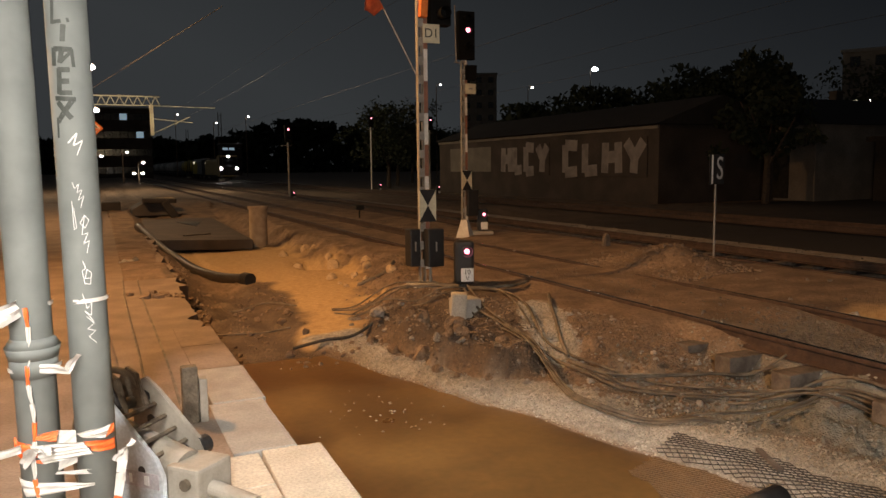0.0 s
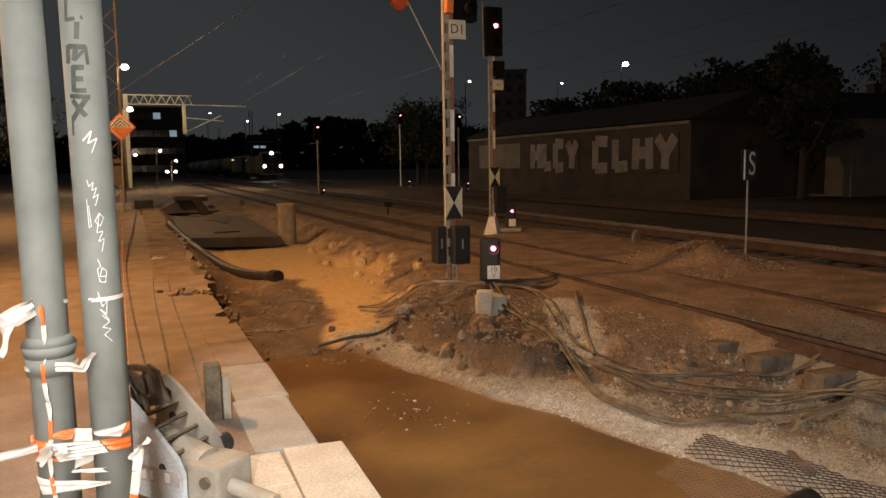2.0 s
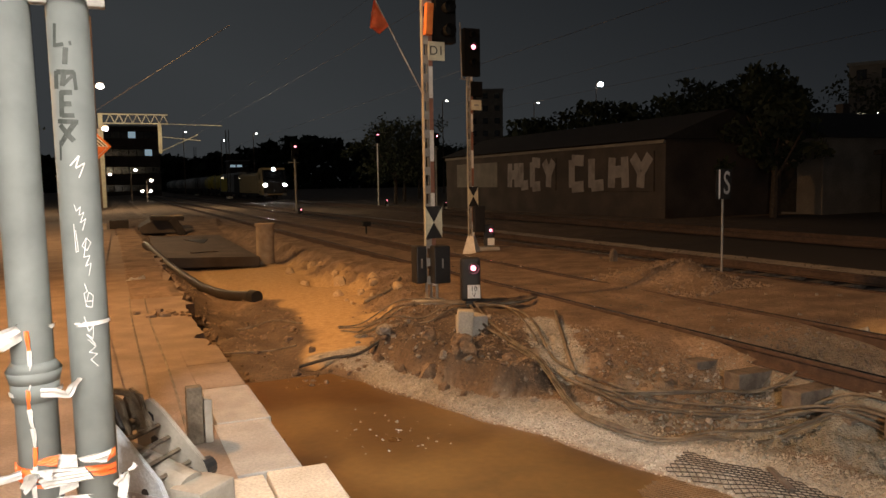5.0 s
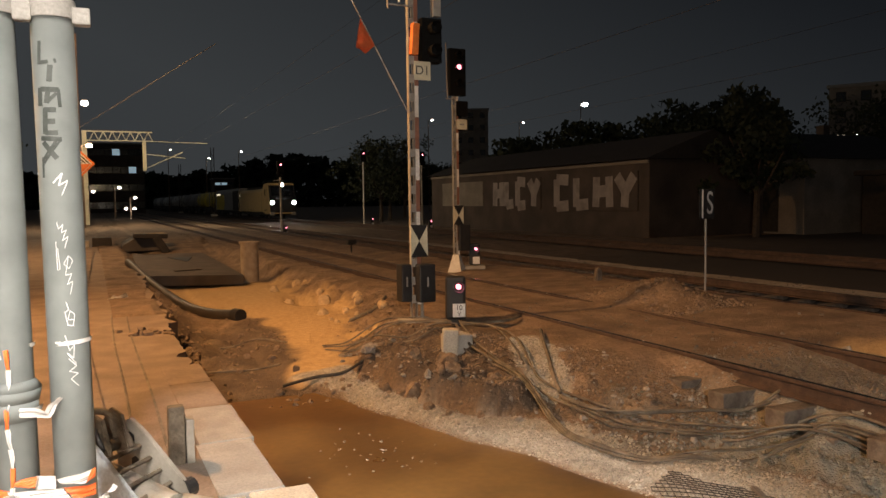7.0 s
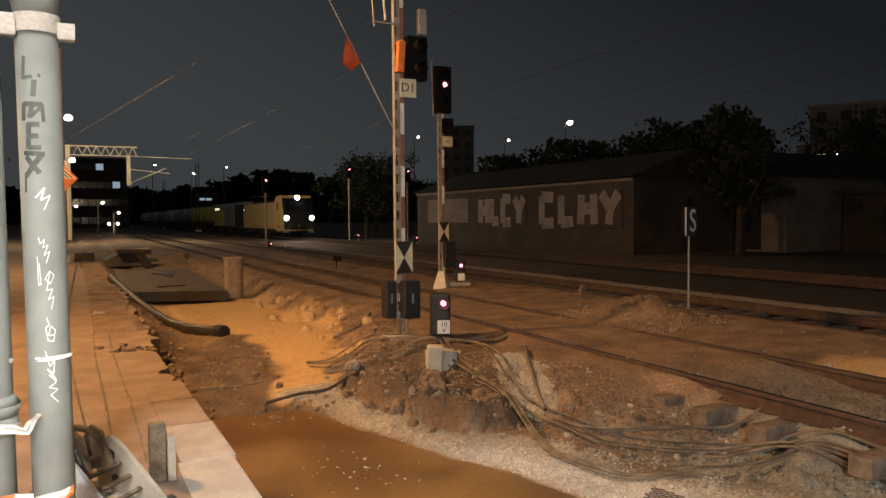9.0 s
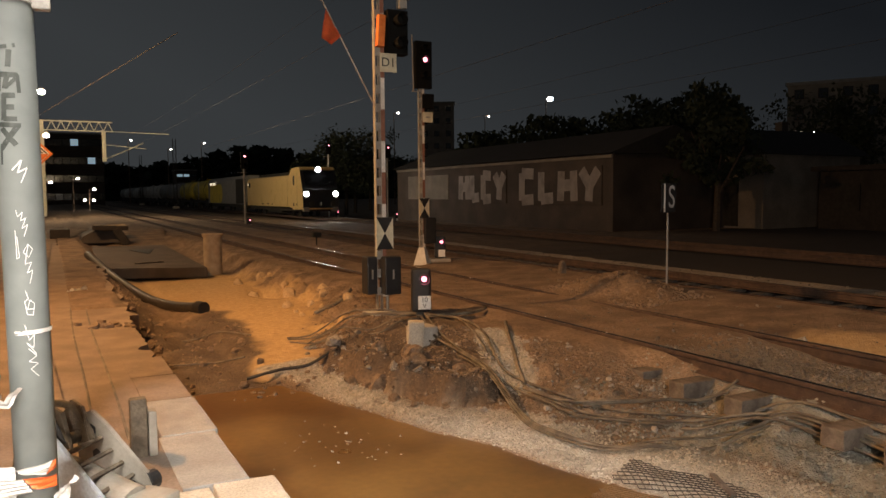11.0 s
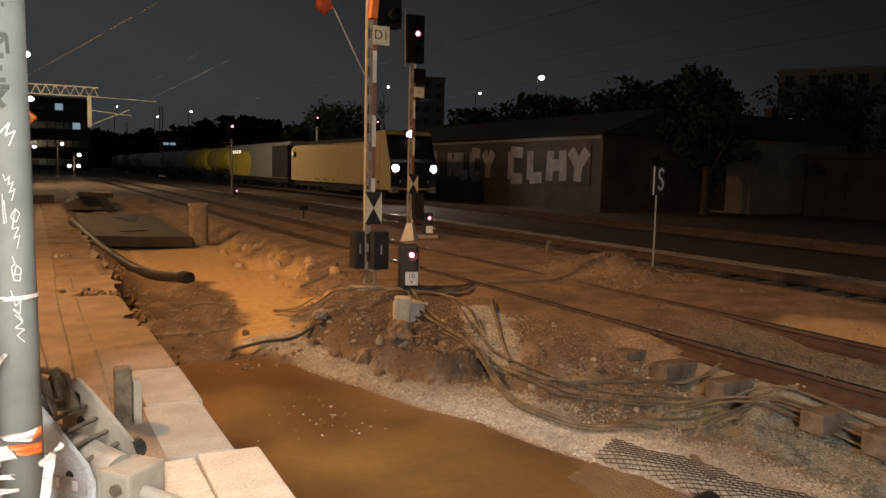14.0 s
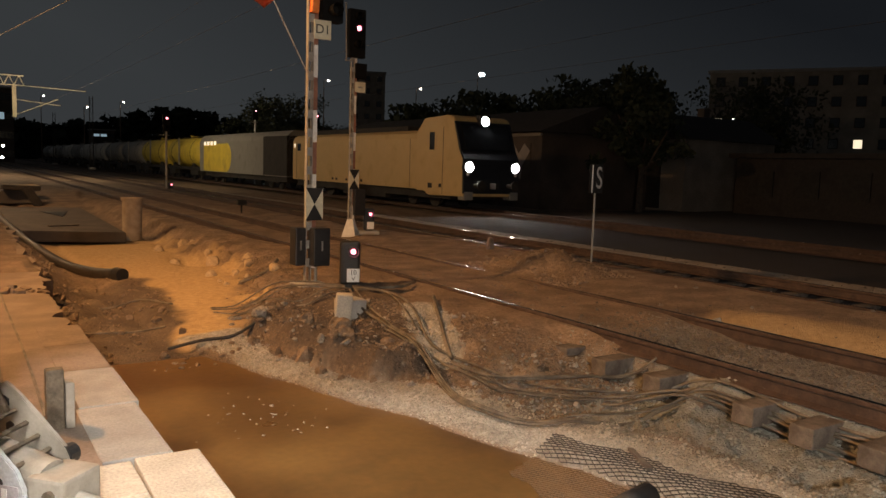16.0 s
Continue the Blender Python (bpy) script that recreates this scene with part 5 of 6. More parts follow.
def cable(points, r=0.022, lift=0.02, seed=0, label="dusty black signalling cable lying on the bank", paint="cable"):
    rnd = random.Random(seed)
    c = thing("signal_cable", 0, 0, 0, label, "cable", "signalling cables")
    pts = []
    for x, y in points:
        x, y = x + rnd.gauss(0, 0.02), y + rnd.gauss(0, 0.03)
        pts.append((x, y, height(x, y) + r + lift + abs(rnd.gauss(0, 0.012))))
    part("sheath", tube(pts, r, 8), M[paint], c, smooth=True)


RUN_A = [(4.42, 8.95), (4.66, 8.5), (4.40, 7.5), (4.12, 6.65), (4.13, 6.3), (4.24, 5.9), (4.5, 5.45), (4.8, 4.9), (5.24, 4.6), (5.45, 4.2), (5.5, 3.2), (5.5, 2.0)]
RUN_B = [(4.30, 8.85), (4.05, 7.9), (3.93, 7.05), (3.88, 6.4), (3.77, 5.65), (3.84, 5.2), (4.02, 4.85), (4.30, 4.5), (4.72, 4.36), (5.08, 4.25), (5.36, 4.0), (5.42, 3.0), (5.4, 1.8)]
RUN_D = [(4.05, 6.2), (4.16, 5.85), (4.30, 5.5), (4.6, 5.1), (4.9, 4.75), (5.2, 4.3), (5.4, 3.6), (5.46, 2.4)]
RUN_E = [(4.10, 6.1), (4.22, 5.7), (4.55, 5.4), (4.9, 5.15), (5.3, 5.1), (5.5, 4.9)]
RUN_F = [(2.75, 9.8), (3.1, 9.7), (3.5, 9.62), (3.85, 9.5), (4.2, 9.3), (4.40, 8.9)]
RUN_G = [(2.9, 9.45), (3.2, 9.05), (3.55, 8.85), (3.85, 8.75), (4.2, 8.85)]
for k in range(2):
    cable([(x + 0.09 * k - 0.06, y + 0.03 * k) for x, y in RUN_A], 0.011 + 0.003 * (k % 2), 0.02 + 0.012 * k, 10 + k)
for k in range(3):
    cable([(x + 0.045 * k - 0.09, y + 0.025 * k) for x, y in RUN_B], 0.011 + 0.004 * (k % 2), 0.02 + 0.012 * k, 20 + k)
for k in range(2):
    cable([(x + 0.08 * k - 0.06, y - 0.02 * k) for x, y in RUN_D], 0.012, 0.03 + 0.015 * k, 30 + k)
for k in range(2):
    cable([(x + 0.07 * k, y + 0.02) for x, y in RUN_E], 0.013, 0.05, 40 + k)
for k in range(3):
    cable([(x, y + 0.11 * k - 0.12) for x, y in RUN_F], 0.010, 0.03 + 0.015 * k, 50 + k)
for k in range(2):
    cable([(x + 0.03 * k, y + 0.12 * k - 0.1) for x, y in RUN_G], 0.010, 0.02 + 0.015 * k, 60 + k)
cable([(5.0, 8.05), (4.72, 7.5), (4.46, 7.0), (4.28, 6.6), (4.15, 6.3)], 0.022, 0.03, 70)
cable([(1.95, 8.62), (2.3, 8.57), (2.65, 8.52), (3.0, 8.5)], 0.019, -0.004, 71, "thick muddy black hose across the trench", "hose")
cable([(3.7, 11.7), (4.2, 11.9), (4.5, 12.2)], 0.03, 0.02, 72)
cable([(4.45, 9.0), (4.7, 9.1), (5.1, 9.0), (5.4, 9.2)], 0.022, 0.02, 73)
cable([(1.0, 9.9), (1.35, 9.7), (1.8, 9.75), (2.1, 9.5)], 0.012, 0.01, 74)
cable([(1.2, 11.6), (1.7, 11.2), (2.2, 11.3), (2.5, 10.8)], 0.012, 0.01, 75)

# ---- plastic net over the gravel ----
net = thing("plastic_netting", 0, 0, 0, "black plastic drainage netting over pale gravel", "netting")
for fam, wet in ((1, 0), (-1, 0), (1, 1), (-1, 1)):
    bm = bmesh.new()
    for k in range(-43, 44):
        prev = None
        for s in range(0, 60):
            u = s * 0.06 - 1.8
            p = k * 0.060
            along_y, across = 3.55 + (u + p) * 0.70, 3.72 + fam * (u - p) * 0.34 - 0.10 * (u + p)
            inside = 2.2 < along_y < 4.36 + 0.40 * (across - 3.6) and 3.22 + 0.05 * math.sin(5 * along_y) < across < 4.22 - 0.25 * (along_y - 3.5) + 0.04 * math.sin(7 * along_y)
            if not inside or (height(across, along_y) < -0.552) != bool(wet):
                prev = None
                continue
            z = max(height(across, along_y), -0.552) + (0.004 if wet else 0.022)
            q = [bm.verts.new((across - 0.005, along_y - 0.004, z)), bm.verts.new((across + 0.005, along_y + 0.004, z)), bm.verts.new((across, along_y, z + 0.007))]
            if prev:
                for a, c in ((0, 1), (1, 2), (2, 0)):
                    bm.faces.new((prev[a], prev[c], q[c], q[a]))
            prev = q
    tagged(part("net_layer", bm, M["wet_net"] if wet else M["hose"], net, "muddy strands just under the water" if wet else ""), kind="stuff")
lump = thing("rubber_mat_roll", 3.70, 3.36, -0.60, "black rolled rubber scrap at the puddle's edge", "scrap")
part("roll", rod((-0.16, 0, 0.05), (0.16, 0.05, 0.07), 0.10, 0.09, 14), M["black"], lump, smooth=True)


# ---- stones ----
def rock_shape(rnd, flat=0.9):
    t = (1 + 5 ** 0.5) / 2
    vs = [(-1, t, 0), (1, t, 0), (-1, -t, 0), (1, -t, 0), (0, -1, t), (0, 1, t), (0, -1, -t), (0, 1, -t), (t, 0, -1), (t, 0, 1), (-t, 0, -1), (-t, 0, 1)]
    fs = [(0, 11, 5), (0, 5, 1), (0, 1, 7), (0, 7, 10), (0, 10, 11), (1, 5, 9), (5, 11, 4), (11, 10, 2), (10, 7, 6), (7, 1, 8), (3, 9, 4), (3, 4, 2), (3, 2, 6), (3, 6, 8), (3, 8, 9), (4, 9, 5), (2, 4, 11), (6, 2, 10), (8, 6, 7), (9, 8, 1)]
    s = [rnd.uniform(0.7, 1.25), rnd.uniform(0.7, 1.25), rnd.uniform(0.7, 1.1) * flat]
    return [Vector((x * s[0], y * s[1], z * s[2])) * rnd.uniform(0.28, 0.60) for x, y, z in vs], fs


SHAPES = [rock_shape(random.Random(k)) for k in range(14)]


def scatter(name, count, area, size, material, label, seed, keep=None, sink=0.25):
    """Loose stones over a stretch of the plan, joined into one."""
    rnd = random.Random(seed)
    verts, fs = [], []
    made = tries = 0
    while made < count and tries < count * 8:
        tries += 1
        x, y = rnd.uniform(area[0], area[1]), area[2] + (area[3] - area[2]) * rnd.random() ** 1.3
        if keep and rnd.random() > keep(x, y):
            continue
        r = size[0] + (size[1] - size[0]) * rnd.random() ** 2.5
        vs, f = SHAPES[rnd.randrange(14)]
        a = rnd.uniform(0, 6.28)
        ca, sa = math.cos(a), math.sin(a)
        z = height(x, y) + r * (0.5 - sink)
        i = len(verts)
        verts += [(x + r * (v.x * ca - v.y * sa), y + r * (v.x * sa + v.y * ca), z + r * v.z) for v in vs]
        fs += [(p + i, q + i, s + i) for p, q, s in f]
        made += 1
    me = bpy.data.meshes.new(name)
    me.from_pydata(verts, [], fs)
    me.materials.append(material)
    ob = new(name, me)
    ob.matrix_world = SITE
    return tagged(ob, label, "stones", "", "stuff")


def on_bank(x, y):
    toe, crest = along(TOE, y), along(CREST, y)
    return smooth(toe - 0.25, toe + 0.2, x) * (1 - smooth(crest - 0.1, crest + 0.3, x))


def off_sand(x, y):
    return (1 - soil(x, y)[0]) ** 2


scatter("gravel", 22000, (2.2, 4.8, 2.2, 8.9), (0.005, 0.018), M["pale_stone"], "pale crushed gravel along the puddle's edge", 1, lambda x, y: soil(x, y)[1])
scatter("grey_ballast", 7000, (4.1, 5.9, 2.0, 6.2), (0.006, 0.022), M["grey_stone"], "grey-green loose ballast beside the sleepers", 2, lambda x, y: 0.15 + soil(x, y)[2])
scatter("bank_clods", 6500, (2.4, 5.4, 4.8, 14), (0.006, 0.028), M["clod"], "dry brown clods on the cut bank", 3, lambda x, y: on_bank(x, y) * off_sand(x, y) * (1 - soil(x, y)[1]) ** 2, 0.35)
scatter("bank_stones", 260, (2.6, 5.4, 4.5, 10), (0.012, 0.045), M["rock"], "pale stones in the cut bank", 4, on_bank, 0.35)
scatter("track_ballast", 6000, (5.75, 7.6, 2.2, 14), (0.008, 0.030), M["dark_stone"], "brown-grey ballast between the rails", 5, lambda x, y: 0.0 if abs(abs(x - 6.39) - 0.7525) < 0.09 or soil(x, y)[0] > 0.3 else 0.04 + 0.96 * (1 - smooth(4.8, 6.6, y)), 0.4)
scatter("heap_stones", 700, (7.24, 8.84, 8.19, 10.79), (0.012, 0.05), M["clod"], "stony soil heap beside the S board", 6, None, 0.35)
scatter("trench_crumbs", 600, (1.0, 3.2, 8.0, 20), (0.010, 0.05), M["clod"], "crumbs of earth on the trench floor", 7, off_sand, 0.35)
scatter("far_ballast", 1400, (7.8, 13.6, 3, 24), (0.012, 0.04), M["dark_stone"], "scattered brown-grey stones between the tracks", 8, lambda x, y: 0.12 if 7.4 < x < 9.8 else 0.5, 0.4)
scatter("edge_crumbs", 500, (0.97, 1.25, 5.2, 12), (0.010, 0.06), M["clod"], "broken lumps along the platform edge", 9, None, 0.35)
pick = random.Random(77)
meshes = {}


def stone(x, y, r, material, key, embed=0.2):
    if key not in meshes:
        me = bpy.data.meshes.new("stone")
        if key[1] in (1, 3):                                            # crumbly lumps
            bm = bmesh.new()
            bmesh.ops.create_icosphere(bm, subdivisions=2, radius=0.62)
            for v in bm.verts:
                q = v.co * 1.9 + Vector((key[0] * 3.1, 0, key[0]))
                v.co *= 1 + 0.45 * noise.noise(q) + 0.22 * noise.noise(q * 2.6)
            bm.to_mesh(me)
            bm.free()
        else:
            vs, f = SHAPES[key[0]]
            me.from_pydata([tuple(v) for v in vs], [], f)
        me.materials.append(material)
        meshes[key] = me
    o = new("stone", meshes[key])
    o.parent = ground
    o.location = (x, y, max(height(x, y), -0.556) + r * (0.45 - embed))
    o.scale = (r, r, r)
    o.rotation_euler = (pick.uniform(-.4, .4), pick.uniform(-.4, .4), pick.uniform(0, 6))


for k in range(45):
    x, y = pick.gauss(2.2, 0.24), pick.gauss(6.2, 0.38)
    if 1.1 < x < 2.8 and y < 7.4:
        stone(x, y, pick.uniform(0.007, 0.018), M["rock"], (pick.randrange(14), 0), 0.1)
for k in range(70):
    y = pick.uniform(5.2, 9.6)
    x = along(TOE, y) + abs(pick.gauss(0, 0.45)) - 0.1
    stone(x, y, 0.025 + 0.06 * pick.random() ** 2, M["clod"] if k % 3 else M["rock"], (pick.randrange(14), 1 if k % 3 else 2), 0.38)
for k in range(16):
    stone(pick.uniform(3.6, 4.7), pick.uniform(10.8, 18), pick.uniform(0.06, 0.22), M["sand"], (pick.randrange(14), 3), 0.4)
for k in range(14):
    stone(pick.uniform(1.0, 2.4), pick.uniform(8.2, 12), pick.uniform(0.03, 0.10), M["clod"], (pick.randrange(14), 1), 0.35)
for k, (x, y, r) in enumerate(((3.3, 7.0, 0.16), (3.05, 7.4, 0.20), (3.5, 7.5, 0.16), (3.25, 7.9, 0.15), (3.75, 6.9, 0.13), (3.6, 7.9, 0.14), (2.85, 7.75, 0.11), (2.75, 8.2, 0.12), (3.0, 6.9, 0.10))):
    stone(x, y, r, M["clod"], (k % 14, 1), 0.42)
stone(7.35, 5.6, 0.11, M["pale_stone"], (4, 0))
stone(2.95, 8.6, 0.12, M["pale_stone"], (6, 0))


# ---- distance ----
def flat_building(name, x, y, z, sx, sy, h, label, wall, lit=(), nx=6, nz=5, rz=0, win=(1.3, 1.4), roof="grey_paint"):
    b = thing(name, x, y, z, label, "building", rz=rz)
    w = part("wall", box(sx, sy, h, (0, 0, h / 2)), M[wall], b)
    part("roof", box(sx + 0.5, sy + 0.5, 0.35, (0, 0, h + 0.17)), M[roof], b)
    for i in range(nx):
        for k in range(nz):
            px_ = -sx / 2 + sx * (i + 0.5) / nx
            pz = h * (k + 0.55) / nz
            wn = part("window", box(win[0], 0.16, win[1], (px_, -sy / 2 - 0.02, pz)), M["under"], w)
            mat_ = {1: M["window_warm"], 2: M["window_cold"]}[lit[(i, k)]] if (i, k) in lit else M["glass_dark"]
            part("pane", box(win[0] - 0.16, 0.05, win[1] - 0.16, (px_, -sy / 2 - 0.10, pz)), mat_, wn)
    return b


def faces(x, y):
    """The turn, within the site, that faces a building to the platform."""
    return -math.degrees(math.atan2(x, y))


flat_building("apartment_block", 93, 58.5, -0.5, 24, 10, 15.2, "dim brown apartment block with a few lit windows", "facade_pale", {(0, 3): 1, (2, 2): 1, (3, 1): 1, (6, 2): 1}, 9, 6, rz=faces(93, 58.5), win=(1.1, 1.2))
flat_building("apartment_tower", 92, 182, -0.5, 9, 9, 25.5, "far pale apartment tower in the dark", "facade_pale", {}, 3, 8, rz=faces(92, 182))
flat_building("office_building", 5.2, 182, -0.5, 11, 10, 15.0, "far office building with cold lit windows", "facade", {(3, 3): 2, (5, 2): 2}, 7, 4, rz=0, win=(1.6, 1.5))
flat_building("low_block", 38.0, 250, -0.5, 6, 8, 9.8, "far low building with a lit cold sign", "facade", {(0, 2): 2, (1, 2): 2}, 3, 3, rz=0, win=(1.8, 0.9))

# the warehouse wall beyond the through track
wh = thing("warehouse", 30, 45, -0.5, "long derelict warehouse with graffiti on pale wall panels", "warehouse")
part("wall", box(8, 27.5, 4.15, (0, 0, 2.07)), M["facade"], wh)
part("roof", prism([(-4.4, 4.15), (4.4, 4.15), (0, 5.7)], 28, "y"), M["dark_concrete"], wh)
part("eave_board", box(0.10, 27.5, 0.16, (-4.06, 0, 4.0)), M["facade_pale"], wh, "pale eave board")
for y0, y1, z0, z1, strokes in ((32.1, 40.1, 0.95, 3.05, 4), (41.6, 47.9, 1.0, 3.05, 4), (49.5, 56.5, 1.2, 3.0, 0)):
    pan = part("rendered_panel", box(0.06, y1 - y0, z1 - z0, (-4.03, (y0 + y1) / 2 - 45, (z0 + z1) / 2 + 0.5), 0.01), M["facade"] if strokes else M["facade_pale"], wh, "rendered wall panel")
    n = strokes
    for k in range(n):
        yc = y0 + (y1 - y0) * (k + 0.5) / n - 45
        wd = (y1 - y0) / n * 0.8
        col = M["tag_pale"]
        zc, hh = (z0 + z1) / 2 + 0.5, (z1 - z0) * 0.8
        kind = (3, 2, 1, 0)[k] if y0 < 40 else (3, 0, 1, 2)[k]
        segs = {0: [(-.4, -.5, -.4, .5), (-.4, .5, .4, .45), (-.4, -.5, .4, -.45)], 1: [(-.35, .5, -.35, -.5), (-.35, -.45, .4, -.4)],
                2: [(-.4, -.5, -.35, .5), (.4, -.5, .35, .5), (-.4, 0, .4, .05)], 3: [(-.45, .5, 0, 0), (.45, .5, 0, 0), (0, 0, -.05, -.5)]}[kind]
        for a0, b0, a1, b1 in segs:
            part("sprayed_stroke", rod((0, -(a0 * wd) + yc, zc + b0 * hh), (0, -(a1 * wd) + yc, zc + b1 * hh), 0.33, n=10), col, pan, "pale sprayed stroke")
for o in [c for c in wh.children_recursive if c.name.startswith("sprayed_stroke")]:
    o.matrix_local = Matrix.Translation((-4.065, 0, 0)) @ Matrix.Diagonal((0.05, 1, 1, 1))

hs = thing("gabled_house", 38, 30.7, -0.5, "small old gabled house in the dark", "house")
part("wall", box(8, 4.2, 4.2, (0, 0, 2.1)), M["facade_pale"], hs)
part("roof", prism([(-2.6, 4.1), (2.6, 4.1), (0, 5.6)], 8.6, "x"), M["dark_concrete"], hs)
part("gable", prism([(-2.0, 4.2), (2.0, 4.2), (0, 5.35)], 8.1, "x"), M["facade_pale"], hs)
part("door", box(0.08, 1.3, 2.6, (-4.03, 0.2, 1.5)), M["under"], hs)
part("chimney", box(0.5, 0.5, 1.2, (1, 0.9, 5.6)), M["facade"], hs)
low = thing("brick_shed", 40, 22, -0.5, "long low shed in the dark beside the house", "shed")
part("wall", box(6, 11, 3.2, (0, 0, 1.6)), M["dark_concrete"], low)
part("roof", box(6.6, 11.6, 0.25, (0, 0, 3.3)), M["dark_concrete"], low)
for k in range(4):
    part("window", box(0.1, 1.4, 1.4, (-3.03, -4 + 2.6 * k, 1.8)), M["under"], low)


def tree(x, y, h, r, seed):
    rnd = random.Random(seed)
    t = thing("tree", x, y, -0.5, "dark leafy tree behind the tracks", "tree", "trees")
    bm = rod((0, 0, 0), (0.1, 0, h * 0.45), 0.22, 0.14, 8)
    for k in range(6):
        a = k * 1.05 + rnd.uniform(-.3, .3)
        rod((0.05, 0, h * rnd.uniform(0.25, 0.45)), (r * 0.6 * math.cos(a), r * 0.6 * math.sin(a), h * rnd.uniform(0.5, 0.8)), 0.09, 0.03, 6, bm)
    part("trunk", bm, M["timber"], t)
    verts, fs = [], []
    clumps = [(rnd.gauss(0, 0.42) * r, rnd.gauss(0, 0.42) * r, h * rnd.uniform(0.35, 0.97)) for _ in range(46)]
    for cx, cy, cz in clumps:
        rr = r * rnd.uniform(0.16, 0.30) * (1.15 - 0.5 * abs(cz / h - 0.6))
        for _ in range(70):
            v = Vector((rnd.gauss(0, 1), rnd.gauss(0, 1), rnd.gauss(0, 0.8)))
            v = v.normalized() * rr * rnd.uniform(0.5, 1.1)
            p = Vector((cx, cy, cz)) + v
            a, b = Vector((rnd.gauss(0, 1), rnd.gauss(0, 1), rnd.gauss(0, 1))).normalized(), Vector((rnd.gauss(0, 1), rnd.gauss(0, 1), rnd.gauss(0, 1))).normalized()
            s = rnd.uniform(0.14, 0.28)
            i = len(verts)
            verts += [p, p + a * s, p + (a + b) * s, p + b * s]
            fs.append((i, i + 1, i + 2, i + 3))
    me = bpy.data.meshes.new("crown")
    me.from_pydata(verts, [], fs)
    me.materials.append(M["leaf"])
    c = new("crown", me)
    c.parent = t


for i, (x, y, h, r) in enumerate(((31, 82, 9, 5), (27, 74, 8, 4), (38, 95, 8, 5), (46, 48, 9, 4.5), (52, 37, 9, 4.5), (30.6, 28.6, 7.5, 2.2), (55, 60, 10, 6), (60, 45, 9, 6), (48, 120, 9, 6), (70, 80, 11, 7), (-9, 60, 9, 5), (-14, 44, 10, 6))):
    tree(x, y, h, r, i + 3)

def woods(name, label, profile, far, rows, spacing, leaf, per, seed):
    """Dark woods along a bearing (degrees from the tracks), crown height by bearing."""
    rnd = random.Random(seed)
    verts, fs = [], []
    a = profile[0][0]
    while a < profile[-1][0]:
        for k in range(rows):
            b = a + rnd.uniform(-0.5, 0.5) * math.degrees(spacing / far)
            d = far + k * spacing + rnd.uniform(-0.4, 0.4) * spacing
            top = along(profile, b) * rnd.uniform(0.84, 1.06)
            cx, cy = d * math.sin(radians(b)), d * math.cos(radians(b))
            for _ in range(per):
                h = rnd.random() ** 0.8
                w = spacing * 0.9 * (1.1 - 0.55 * h)
                p = Vector((cx + rnd.gauss(0, 0.5) * w, cy + rnd.gauss(0, 0.5) * w, -0.6 + top * h))
                u, v = (Vector((rnd.gauss(0, 1), rnd.gauss(0, 1), rnd.gauss(0, 1))).normalized() * leaf * rnd.uniform(0.6, 1.3) for _ in range(2))
                i = len(verts)
                verts += [p - u, p + v, p + u, p - v]
                fs.append((i, i + 1, i + 2, i + 3))
        a += math.degrees(spacing / far) * 0.7
    me = bpy.data.meshes.new(name)
    me.from_pydata(verts, [], fs)
    me.materials.append(M["leaf"])
    ob = new(name, me)
    ob.matrix_world = SITE
    tagged(ob, label, "woods", "", "stuff")


woods("far_woods", "dark wooded hill on the night horizon", [(-14, 15), (-2, 16), (8, 18), (12, 25), (15, 26), (18, 20), (22, 20), (28, 22), (60, 22)], 390, 2, 7.0, 2.0, 120, 21)
woods("bank_woods", "dark trees behind the derelict warehouse", [(27.5, 6.5), (29.5, 8.5), (33, 10.0), (37, 10.4), (43, 12.0), (46, 12.2), (48.5, 10.5)], 84, 3, 3.2, 0.34, 420, 22)

# small lit lamps far off
for x, y, z in ((46, 105, 13.6), (61.6, 105, 13.7), (26, 150, 11.5), (20, 150, 10.2), (15, 170, 13), (2.5, 95, 3.6), (-0.2, 97, 3.2), (4.0, 92, 2.4), (3.0, 92, 1.2), (3.9, 92, 1.2)):
    street_lamp(x, y, 0, z, "small lit lamp glowing far off in the dark", "streetlight", 0.17, x > 6 or z > 2)


# ---- train ----
def bogie(parent, y):
    b = part("bogie", box(2.3, 2.6, 0.42, (0, y, 0.62), 0.05), M["under"], parent)
    for dy in (-1.0, 1.0):
        for s in (-1, 1):
            part("wheel", rod((s * 0.70, y + dy, 0.50), (s * 0.84, y + dy, 0.50), 0.50, n=24), M["under"], b)


def buffers(parent, y, sgn):
    for s in (-0.88, 0.88):
        bf = part("buffer", rod((s, y, 1.06), (s, y + sgn * 0.5, 1.06), 0.09, n=12), M["under"], parent)
        part("buffer_plate", rod((s, y + sgn * 0.5, 1.06), (s, y + sgn * 0.55, 1.06), 0.22, n=16), M["under"], bf)


